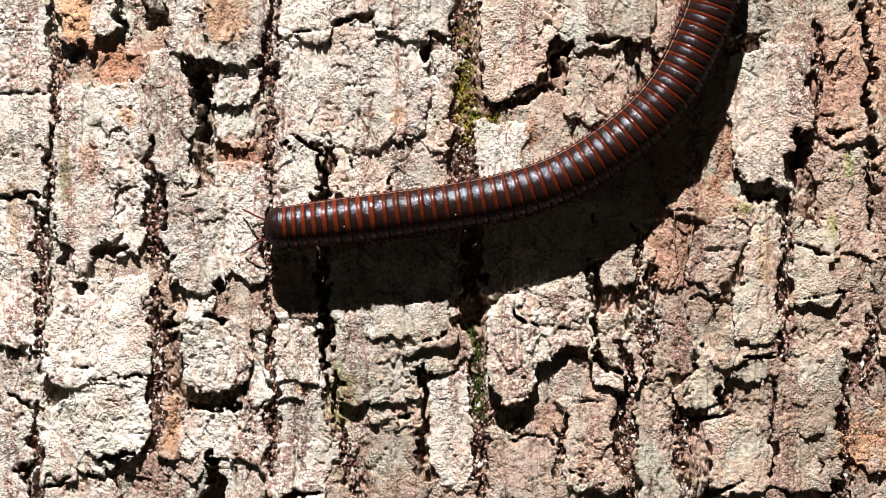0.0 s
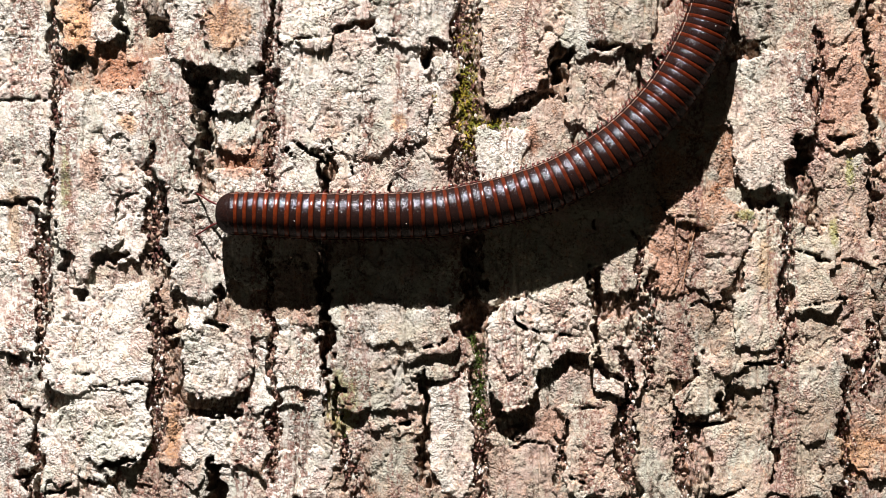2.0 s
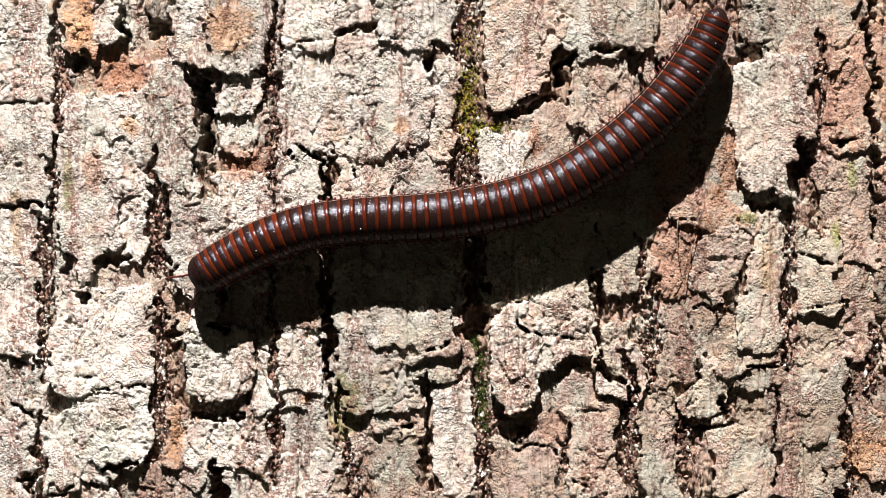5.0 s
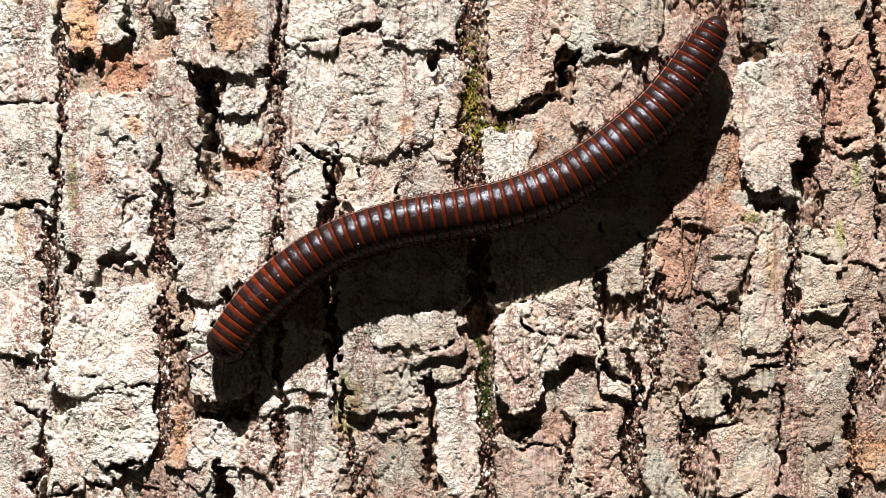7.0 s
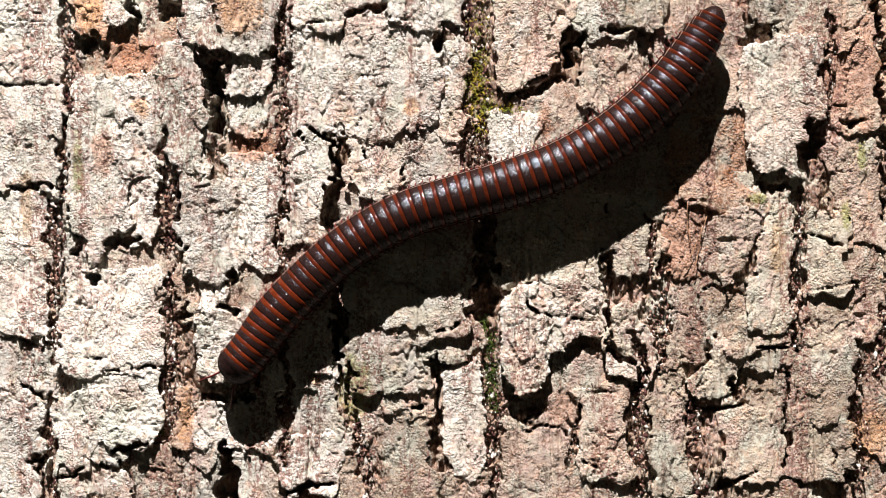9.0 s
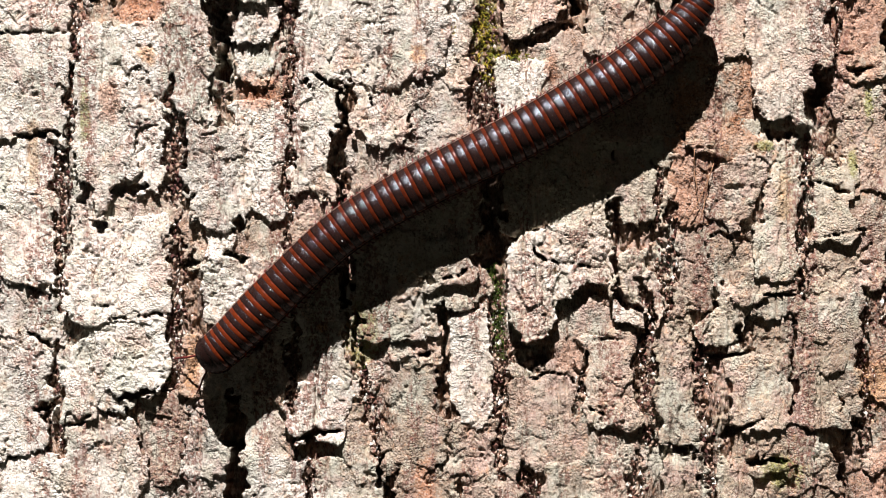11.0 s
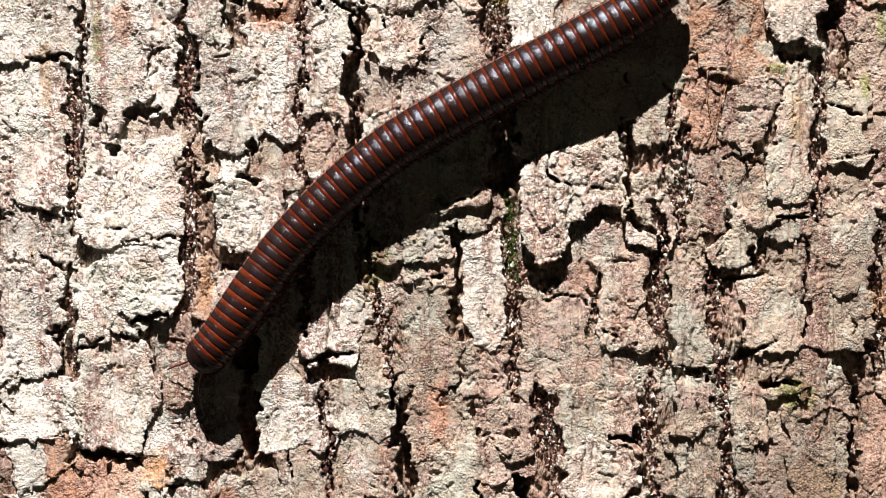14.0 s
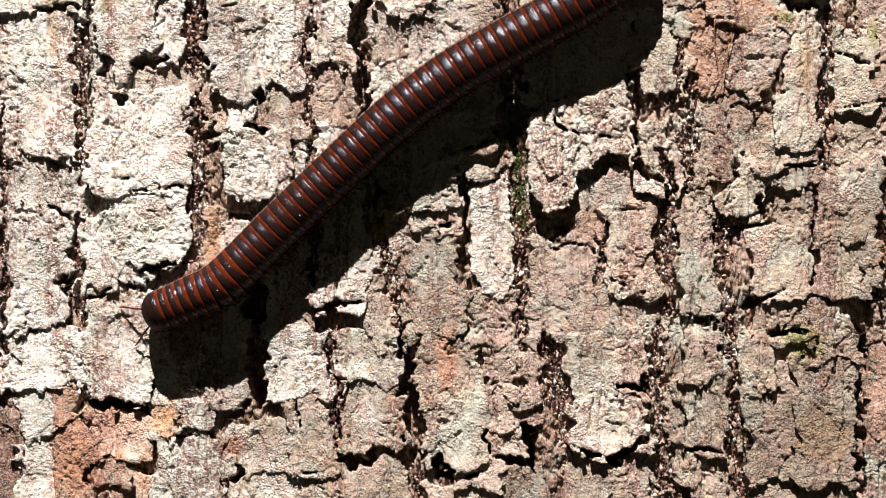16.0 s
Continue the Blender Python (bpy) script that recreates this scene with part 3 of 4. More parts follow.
plate(9.6, 51, 25.6, 66.8, "p", 0.6)
plate(13.4, 68.4, 25.6, 79.8, "g", 0.7, slant=0.6, taper=-0.05)
plate(7.6, 73.4, 14.0, 85.4, "p", 0.7, 2.6)
plate(14.2, 79, 19.4, 82.8, "g", 0.4)
plate(7.8, 86.4, 20.4, 103.6, "p", 0.7, 2.8)
plate(20.6, 83, 28, 96, "b", -0.4)
plate(21, 96.5, 29, 104, "p", -0.4)
plate(8, 108, 18.2, 114, "r", 0.0)
plate(10.6, 115, 15, 118.4, "r", 0.0)
plate(11, 119, 19.5, 128, "r", -0.3)
plate(18.8, 105.4, 24.4, 110.6, "r", 0.0)
plate(25.0, 105.2, 30.4, 109.6, "l", 0.4)
plate(20, 111.6, 32.6, 128, "g", 0.1)
plate(30.2, -6, 41, 9.6, "g", 0.4, bites=((31.5, 11, 2.5),))
plate(37.5, -6, 48.6, 10.4, "p", 0.9, 2.6, bites=((46.5, 13.0, 3.4),))
plate(38.2, 10.5, 42.4, 17.4, "l", 0.3)
plate(42.2, 11.4, 45, 17.6, "p", 0.0)
plate(38.6, 18.2, 46.6, 24.0, "g", 0.0)
plate(38.8, 24.2, 46.6, 30.4, "r", -0.2)
plate(29.8, 22, 34.4, 32, "g", 0.0)
plate(30, 32.4, 34.5, 36.0, "l", 0.4)
plate(38.0, 30.6, 46.8, 47.6, "l", 0.2)
plate(30.2, 35, 38.8, 49.6, "l", 0.6, slant=0.9)
plate(34.8, 47, 38.0, 55.2, "l", 0.2)
plate(38.8, 48.4, 47.4, 57.4, "b", -0.3)
plate(30, 50, 34.4, 56, "b", -0.6)
flake("p", 0.9, 3.2, 0.6, (33, 57.4), (36, 56.2), (40, 55.8), (44, 58), (44.8, 64), (44, 67.6), (41.4, 69.8), (36, 70.2), (33, 68.6), (31.6, 62))
plate(45.4, 57.4, 53.8, 72, "g", 0.1)
plate(29.2, 72, 31.4, 80.6, "r", 0.0, rag=0.4)
plate(32, 73.6, 47.8, 79.8, "p", -0.1)
plate(31.4, 80, 36.2, 83.4, "m", 0.3)
plate(40, 80.2, 47.8, 92, "m", 0.0)
plate(29.6, 84, 36.8, 95, "m", 0.0)
plate(29.6, 95.6, 37.0, 104.6, "m", -0.2)
plate(40.4, 93, 51.6, 103.4, "l", 0.4, 2.6)
plate(33.6, 110, 43, 116, "m", 0.0)
plate(43.4, 104.2, 52.0, 116.8, "m", 0.4)
plate(36, 117.5, 52, 130, "m", 0.1)
plate(49.4, -6, 57.8, 4.8, "p", 0.3)
plate(49.2, 5.6, 57.8, 24.6, "l", 0.2)
plate(48.6, 26.8, 55.6, 45, "p", 0.5)
plate(48.4, 45.4, 55.4, 56.4, "b", 0.0)
plate(48.8, 57, 56.4, 66.4, "g", 0.2)
plate(48.8, 67, 56.6, 80.2, "g", 0.1)
plate(47.4, 80.6, 57.0, 87.8, "l", 0.8, 2.8, 0.0, -0.1)
plate(58, -6, 66, 2.6, "p", 0.3)
plate(58.4, 4.6, 74.4, 25, "p", 0.5)
plate(66.6, -6, 79.6, 5.4, "l", 0.6, bites=((76.5, 8, 2.4),))
plate(76.8, 7.6, 79.8, 11.6, "b", -0.2)
plate(72.6, 11, 80, 25.4, "p", 0.0)
plate(58.4, 25.4, 69.4, 34.2, "p", 0.4)
plate(69.6, 25.8, 79.6, 34.6, "p", 0.0)
plate(58.6, 35, 80.6, 45, "p", 0.0)
plate(58.6, 45.6, 80.8, 55.4, "g", 0.1)
plate(66, 53.8, 80.4, 59.2, "g", 0.7, 2.4)
plate(58.8, 58, 73.6, 69.8, "g", 0.3)
plate(74, 59.8, 81.4, 63.2, "g", 0.4)
flake("l", 0.3, 2.6, 0.3, (76, 67), (78.6, 65), (80.6, 66), (82.6, 64.4), (83.4, 74), (83.8, 85), (80.4, 87.4), (77.6, 86), (75.4, 80))
plate(65.2, 70.4, 73.8, 74.2, "p", 0.1)
plate(58.8, 70.4, 64.4, 79.6, "g", -0.2)
plate(63.4, 75.4, 73.8, 92, "m", -0.1)
plate(57.6, 80.4, 62.4, 92.6, "m", -0.3)
plate(52.6, 93.4, 63.2, 100.4, "g", 0.0)
plate(52.6, 101, 63.8, 113.2, "m", 0.0)
plate(53, 117, 64.4, 130, "m", -0.1)
plate(75.4, 87, 84, 94, "b", -0.2)
plate(66.8, 93.6, 77.2, 104.6, "m", 0.0)
plate(67.8, 105, 78.0, 115.4, "g", 0.4)
plate(73.4, 112, 80.6, 119.6, "p", 0.1)
plate(68.6, 120, 84, 130, "p", 0.0)
flake("p", 0.7, 3.0, 0.5, (84.8, -6), (99.6, -6), (99.6, 4), (98.6, 7), (96, 9.4), (96.8, 13), (95.4, 15), (91.4, 16.8), (89.2, 18.4), (87, 18), (85.4, 14))
plate(100, -6, 114.6, 6.8, "g", 0.5)
plate(101, 8.4, 110.4, 20.4, "p", 0.1)
plate(89.6, 18.6, 101.4, 30.4, "p", 0.0)
plate(85, 23.2, 92.4, 33, "l", 0.1)
plate(103, 20.6, 116, 34, "p", -0.2)
plate(86, 34, 104, 50.6, "g", 0.1)
flake("l", 1.0, 3.6, 0.5, (86.2, 55), (88, 53), (92.7, 51.4), (97, 50.6), (103, 49.5), (105, 53), (105, 60), (103.6, 62), (101.2, 61), (99, 61.6), (97, 63.4), (95.4, 65), (95, 67.2), (93.4, 70.2), (91, 71.8), (88.6, 71.6), (87, 68), (86.2, 62))
flake("p", -0.9, 2.0, 0.0, (97, 66), (101, 63.4), (104.4, 63.4), (105.4, 70), (104, 76), (100.6, 78), (96.5, 77), (92.2, 78.6), (91, 76.6), (94, 74.6), (95.4, 70))
flake("g", -0.5, 1.6, 0.4, (85.2, 72), (86.4, 74), (89, 76), (91.6, 77.4), (91, 78.6), (87.4, 77.4), (85, 75))
plate(104.8, 57.6, 110.6, 61.8, "g", 0.3)
plate(107.2, 62.2, 113.2, 67.2, "l", 0.5)


plate(100.4, 71.8, 108.6, 85.2, "p", 0.4)
plate(87, 78.8, 98.4, 94, "p", 0.0)
plate(99, 86, 109, 93, "p", 0.0)
plate(78.6, 94.4, 88.6, 104, "p", 0.4, bites=((81.0, 102.4, 0.9), (84.8, 101.8, 1.0), (90.5, 96.5, 2.0)))
plate(78.4, 104.4, 88.0, 109.4, "p", 0.3)
plate(80.6, 109.8, 85.0, 114.4, "p", 0.1)
plate(81, 117, 90.4, 130, "m", -0.3)
plate(93.4, 93.4, 101.6, 102.8, "g", 0.2)
plate(102, 92.4, 107.8, 101.4, "p", 0.4, 2.6)
plate(93, 103.6, 107.2, 112.8, "l", 0.7, 3.0, 0.5)
plate(93, 115, 108.6, 130, "m", -0.4)
flake("l", 1.0, 3.0, 0.5, (128.7, 9.8), (135.2, 8.8), (142.2, 7.3), (143.7, 9), (142.4, 14.8), (144.7, 18.8), (144.2, 22.3), (141.2, 23.8), (140.2, 26.3), (138.4, 27.8), (138.8, 33.3), (136.7, 33.4), (135.2, 31.8), (131.7, 32.3), (129.4, 28.8), (128.7, 18.8))

plate(130.8, -6, 138, 6.4, "g", 0.1)
plate(135.6, -6, 150.4, 9.6, "g", 0.4)
plate(145.4, 6, 153.2, 22.8, "r", 0.2, 2.4)
plate(155, -6, 166, 30, "r", 0.0)
plate(144.6, 24.4, 156, 44.6, "b", 0.0)
plate(156.2, 31, 168, 60, "d", -0.2)
plate(114, 37, 121.8, 50.6, "r", -0.2)
plate(115.6, 3, 128.6, 20, "p", 0.0)
plate(117, 20.4, 130, 36.6, "r", -0.1)
plate(105, 34.6, 113.4, 50, "g", -0.1)
flake("p", 0.4, 2.6, 0.4, (121.5, 43), (124, 40.4), (126, 38.6), (128.6, 37.4), (131.4, 37.2), (132.6, 41), (131, 46), (129, 49.6), (126.4, 53.6), (124.4, 50.6), (121, 50))
flake("g", 0.7, 2.8, 0.3, (131, 44), (134, 42), (137.6, 41.5), (138.8, 47), (138.3, 52), (139, 57), (137.2, 60.6), (133, 61.6), (130.2, 60), (129.5, 52.5), (131.4, 50))
plate(124.4, 33.4, 138, 41, "g", -0.3)
plate(139.6, 41.6, 147.6, 52.2, "g", 0.2)
plate(148, 46.4, 158, 60.4, "b", -0.1)
plate(114.4, 49.6, 123.4, 66.4, "b", -0.1)
plate(122.6, 51.4, 130.4, 60, "m", -0.1)
plate(126.2, 59.8, 138.2, 62.2, "m", 0.5)
plate(139.4, 53.4, 148.6, 63.4, "m", 0.0)
flake("g", 0.6, 2.8, 0.4, (123.2, 61), (129.6, 60.4), (131, 64.6), (128.6, 66.6), (127.4, 69.8), (125.4, 72.6), (120.4, 72.8), (119.4, 69.4), (121.6, 67), (123.6, 65.4))
plate(131, 63.2, 136.4, 66.6, "m", 0.2)
plate(130, 67, 136, 74, "m", -0.3)
plate(112.6, 63.6, 119, 71.6, "m", -0.3)
plate(137.6, 64.2, 145.2, 75.8, "m", 0.3)
plate(145.4, 64.6, 149.2, 86.4, "m", 0.5, 2.8)
plate(138.2, 76.2, 145, 85.8, "m", 0.3, 2.6)
plate(125.8, 74.4, 136.6, 86.0, "m", 0.3)
plate(113, 72.4, 119.4, 89.4, "m", 0.3, 2.8)
plate(102.6, 86.8, 110, 92, "b", -0.3)
plate(150.6, 75, 156.4, 82.4, "r", 0.2)
plate(150.4, 62, 160, 74, "d", -0.8)
plate(150.8, 83.5, 162, 94, "d", -0.2)
plate(127, 87, 136.8, 92.4, "m", 0.3, 2.4)
plate(115, 93.4, 121.4, 101.4, "m", 0.5, 2.4)
plate(113.6, 101, 121.4, 113.4, "m", 0.2, 2.6)
plate(123.8, 93.6, 129.6, 101.6, "m", 0.2)
plate(124.2, 103, 133.4, 118.4, "m", 0.2)
plate(130.4, 94, 137, 102, "m", -0.4)
plate(133.6, 98.6, 144.2, 119.4, "m", 0.4)
plate(137, 90, 144.6, 97.8, "m", 0.3)
plate(112.8, 113.8, 117.2, 119, "m", 0.1)
plate(116.6, 114, 123, 130, "m", -0.1)
plate(124.4, 119, 143.6, 130, "m", 0.0)
plate(146, 95, 160, 108, "d", -0.3)
plate(146, 109, 162, 130, "d", -0.2)
plate(110, 93, 113.4, 112, "b", -0.5)

bark_bed()
trunk_core()
for seed, p in enumerate(PLATES):
    build_plate(p, seed)

ground_size = 300.0
bm = bmesh.new()
bmesh.ops.create_grid(bm, x_segments=60, y_segments=60, size=ground_size)
me = bpy.data.meshes.new("ground")
bm.to_mesh(me)
bm.free()
me.materials.append(M_SHADED_SOIL)
# out of view; its near-black colour stands in for the shade of trees
tagged(new("ground", me), "unseen forest ground, leaf litter coloured near black for canopy shade", "ground", kind="structure")


# ---- growth on the bark ----
def moss_patch(bm, rng, u0, v0, u1, v1, spread, count, size):
    """Short curled shoots along a run of the bark."""
    for _ in range(count):
        k = rng.random()
        u = u0 + (u1 - u0) * k + rng.gauss(0, spread)
        v = v0 + (v1 - v0) * k + rng.gauss(0, spread * 0.6)
        h = rng.uniform(-1.9, -0.7)
        a, tall = rng.uniform(0, 6.28), size * rng.uniform(0.5, 1.3)
        wide = 0.065 * rng.uniform(0.7, 1.4)
        lean_u, lean_v = math.cos(a) * tall * 0.8, math.sin(a) * tall * 0.8
        su, sv = -math.sin(a) * wide, math.cos(a) * wide
        pts = [(u - su, v - sv, h), (u + su, v + sv, h), (u + lean_u * 0.6 + su, v + lean_v * 0.6 + sv, h + tall * 0.7),
               (u + lean_u * 0.6 - su, v + lean_v * 0.6 - sv, h + tall * 0.7), (u + lean_u * 1.2, v + lean_v * 1.2, h + tall * 0.75)]
        vs = [bm.verts.new(on_trunk(*p)) for p in pts]
        bm.faces.new(vs[:4])
        bm.faces.new((vs[3], vs[2], vs[4]))


rng = random.Random(4)


def moss(name, material, label, *runs):
    bm = bmesh.new()
    for run in runs:
        moss_patch(bm, rng, *run)
    me = bpy.data.meshes.new(name)
    bm.to_mesh(me)
    bm.free()
    me.materials.append(material)
    tagged(new(name, me), label, "moss", kind="stuff")


moss("moss", M_MOSS, "olive-yellow moss tufts in an upright bark furrow",
     (81.6, 1, 82.4, 8, 1.0, 60, 0.8), (82.0, 11, 82.4, 19, 0.8, 170, 0.9), (82.4, 15, 83.2, 26, 1.1, 150, 0.9), (83, 20.5, 87.5, 20.8, 0.7, 130, 0.9), (87, 20.8, 92.2, 21.6, 0.3, 170, 0.9),
     (74, 16.6, 80.5, 16.2, 0.3, 120, 0.8), (10.6, 26, 11.2, 37, 0.35, 160, 0.7), (150.4, 24.5, 152.0, 33, 0.4, 150, 0.8), (147, 32, 151, 44, 0.8, 110, 0.6))
moss("moss", M_MOSS_DARK, "dark green moss creeping along bark cracks",
     (84.0, 58, 85.0, 74, 0.5, 420, 0.8), (130, 36.5, 134, 37.5, 0.7, 150, 0.8), (60.5, 68, 61.5, 76, 0.8, 140, 0.7), (135, 92, 139, 95, 0.8, 160, 0.8),
     (150.5, 118, 153, 120, 0.9, 160, 0.9), (25.5, 75, 26, 79, 0.5, 80, 0.7))


def bark_crumbs():
    """Loose chips of bark and dust lying in the furrows: small eight-sided lumps of every shade."""
    gen = np.random.default_rng(12)
    us, vs = [], []
    for u0, v0, u1, v1, wide in FURROWS:
        n = int(11 * math.hypot(u1 - u0, v1 - v0) * (0.8 + wide / 3))
        k = gen.random(n)
        us.append(u0 + (u1 - u0) * k + gen.normal(0, 0.62 * wide, n) + 0.8 * fbm(v0 + (v1 - v0) * k / 3.0, k * 0 + u0, 31, 2))
        vs.append(v0 + (v1 - v0) * k + gen.normal(0, 0.3, n))
    u, v = np.concatenate(us), np.concatenate(vs)
    n = len(u)
    size = 0.16 + 0.42 * gen.random(n) ** 2.5
    h = -1.7 + 1.2 * gen.random(n)
    axes = np.array([(1, 0, 0), (0, 1, 0), (-1, 0, 0), (0, -1, 0), (0, 0, 1), (0, 0, -1)], float)
    lump = axes[None] * gen.uniform(0.6, 1.2, (n, 6, 1)) + gen.normal(0, 0.22, (n, 6, 3))
    lump = lump * size[:, None, None] * np.array((0.9, 1.25, 0.8))
    pts = on_trunk((u[:, None] + lump[..., 0]).ravel(), (v[:, None] + lump[..., 1]).ravel(), (h[:, None] + lump[..., 2]).ravel())
    tri = np.array([(0, 1, 4), (1, 2, 4), (2, 3, 4), (3, 0, 4), (1, 0, 5), (2, 1, 5), (3, 2, 5), (0, 3, 5)])[:, ::-1]
    faces = (np.arange(n)[:, None, None] * 6 + tri[None]).reshape(-1, 3)
    ob = new("bark_crumbs", mesh_of("bark_crumbs", pts, faces, M_CRUMB, False))
    tagged(ob, "dark red-brown and pale bark crumbs lodged in upright furrows", "bark crumbs", kind="stuff")


bark_crumbs()


def dry_fibre(u0, v0, u1, v1, bow):
    bm = bmesh.new()
    pts = [Vector(on_trunk(u0 + (u1 - u0) * k + bow * math.sin(k * 3.14), v0 + (v1 - v0) * k, 0.9 + 0.3 * math.sin(k * 9))) for k in (i / 10 for i in range(11))]
    tube(bm, pts, [0.00009] * 11, 6)
    mid = pts[5].copy()
    bmesh.ops.translate(bm, vec=-mid, verts=bm.verts)
    ob = new("dry_fibre", to_mesh("dry_fibre", bm, M_FIBRE))
    ob.location = mid
    tagged(ob, "thin dry tan fibre lying on the bark", "plant fibre", "fibres on the bark")


# ---- the millipede ----
def part(name, bm, material, parent, label="", m=None):
    me = bpy.data.meshes.new(name)
    bm.normal_update()
    for f in bm.faces:
        f.smooth = True
    bm.to_mesh(me)
    bm.free()
    me.materials.append(material)
    ob = new(name, me)
    put_under(ob, parent, m)
    return tagged(ob, label)


def shared(name, me, parent, m=None):
    return put_under(new(name, me), parent, m)


def turned(bm, profile, sides=40, flat=-0.72):
    """A shell round the x axis from (x, radius) pairs, a little flat below."""
    rows = []
    for x, r in profile:
        row = []
        for i in range(sides):
            a = 2 * math.pi * i / sides
            y, z = r * math.cos(a), r * math.sin(a)
            row.append(bm.verts.new((x, y, max(z, flat * r - 0.12 * r * (flat * r - z)) if z < flat * r else z)))
        rows.append(row)
    for a, b in zip(rows, rows[1:]):
        for i in range(sides):
            j = (i + 1) % sides
            bm.faces.new((a[i], b[i], b[j], a[j]))
    return rows


def tube(bm, points, radii, sides=8):
    """A closed tube along a line of points."""
    rows = []
    for i, p in enumerate(points):
        d = (Vector(points[min(i + 1, len(points) - 1)]) - Vector(points[max(i - 1, 0)])).normalized()
        q = d.to_track_quat("Z", "Y")
        rows.append([bm.verts.new(Vector(p) + q @ Vector((radii[i] * math.cos(2 * math.pi * k / sides), radii[i] * math.sin(2 * math.pi * k / sides), 0)))
                     for k in range(sides)])
    for a, b in zip(rows, rows[1:]):
        for k in range(sides):
            j = (k + 1) % sides
            bm.faces.new((a[k], a[j], b[j], b[k]))
    bm.faces.new(rows[0][::-1])
    bm.faces.new(rows[-1])


def to_mesh(name, bm, material):
    me = bpy.data.meshes.new(name)
    bmesh.ops.recalc_face_normals(bm, faces=bm.faces)
    for f in bm.faces:
        f.smooth = True
    bm.to_mesh(me)
    bm.free()
    me.materials.append(material)
    return me


dry_fibre(122.6, 40, 118.4, 49.4, 0.4)
dry_fibre(119.2, 37.5, 119.8, 45, -0.3)
dry_fibre(121.6, 42, 120.2, 50, 0.3)

millipede = tagged(new("millipede"), "glossy black millipede with rust-red ring rims crawling on bark", "millipede")
ORIGIN = Vector((0, 0, Z0))
millipede.location = ORIGIN
MM = 0.001
GIRTH = 4.15
RINGS = 52
PITCH = [1.55 + 0.575 * min(1, i / 7) - 0.5 * max(0, (i - RINGS + 7) / 7) for i in range(RINGS)]
HEAD_LENGTH = 2.7
RING_AT = [HEAD_LENGTH + sum(PITCH[:i]) + PITCH[i] / 2 for i in range(RINGS)]
LENGTH = HEAD_LENGTH + sum(PITCH) + 2.0


def girth(i):
    """A ring's radius in millimetres."""
    front = 0.90 + 0.10 * min(1, i / 6)
    left = RINGS - 1 - i
    back = (0.60, 0.715, 0.805, 0.87, 0.92, 0.955, 0.98, 0.99)[left] if left < 8 else 1
    return GIRTH * front * back * (1 + 0.07 * min(1, max(0, (i - 14) / 16)))


bm = bmesh.new()
turned(bm, [(0.64, 0.90), (0.56, 0.935), (0.50, 0.965)] + [(x, 1 - 0.17 * (x - 0.15) ** 2) for x in (0.44, 0.36, 0.28, 0.20, 0.12, 0.04, -0.04, -0.12, -0.20, -0.25)])
RING_ME = to_mesh("ring", bm, M_SHELL)
bm = bmesh.new()
turned(bm, [(-0.15, 0.972), (-0.18, 0.984), (-0.23, 0.992), (-0.30, 0.998), (-0.37, 1.0), (-0.43, 0.995), (-0.48, 0.982), (-0.50, 0.96), (-0.46, 0.92)])
RIM_ME = to_mesh("rim", bm, M_RIM)
bm = bmesh.new()
turned(bm, [(-0.06, 0.982), (-0.09, 0.992), (-0.16, 0.999), (-0.25, 1.004), (-0.34, 1.004), (-0.42, 0.998), (-0.48, 0.984), (-0.50, 0.96), (-0.46, 0.92)])
WIDE_ME = to_mesh("rim", bm, M_RIM_FRONT)
LINE_ME = []
for side in (1, -1):
    bm = bmesh.new()
    tube(bm, [(x, side * 0.93 * r, 0.37 * r) for x, r in ((0.50, 0.985), (0.2, 1.0), (0.0, 1.008), (-0.2, 1.01), (-0.48, 1.008))], [0.020] * 5, 6)
    LINE_ME.append(to_mesh("side_seam", bm, M_LINE))
LEG_ME = []
for side in (1, -1):
    bm = bmesh.new()
    tube(bm, [(0, 0, 0), (0.06, side * 0.26, 0.0), (0.18, side * 0.46, -0.04), (0.12, side * 0.62, -0.20), (-0.08, side * 0.70, -0.38)], [0.06, 0.07, 0.065, 0.05, 0.02], 6)
    LEG_ME.append(to_mesh("leg", bm, M_LEG))

rings, legs = [], []
for i in range(RINGS):
    ob = shared("ring", RING_ME, millipede)
    ob.scale = (PITCH[i] * MM, girth(i) * MM, girth(i) * MM)
    rings.append(ob)
    shared("rim", WIDE_ME if i < 9 else RIM_ME, ob)["label"] = "wide orange-red hind rim" if i < 9 else "rust-red hind rim"
    for me in LINE_ME:
        shared("side_seam", me, ob)["label"] = "pale side seam"
    if 1 < i < RINGS - 3:
        for x in (0.25, -0.25):
            for me, side in zip(LEG_ME, (1, -1)):
                leg = shared("leg", me, ob)
                legs.append((leg, i, x, side))

for i, y in ((15, 0.36), (46, 0.22), (49, 0.30), (6, 0.25), (8, -0.2)):
    bm = bmesh.new()
    bmesh.ops.create_icosphere(bm, subdivisions=1, radius=0.038)
    bmesh.ops.transform(bm, matrix=Matrix.Diagonal((1.3, 0.8, 0.4, 1)), verts=bm.verts)
    z = math.sqrt(1 - y * y) * 1.0
    shared("dust_speck", to_mesh("dust_speck", bm, M_DUST), rings[i], Matrix.Translation((0.05, y, z)))["label"] = "tiny white dust speck"

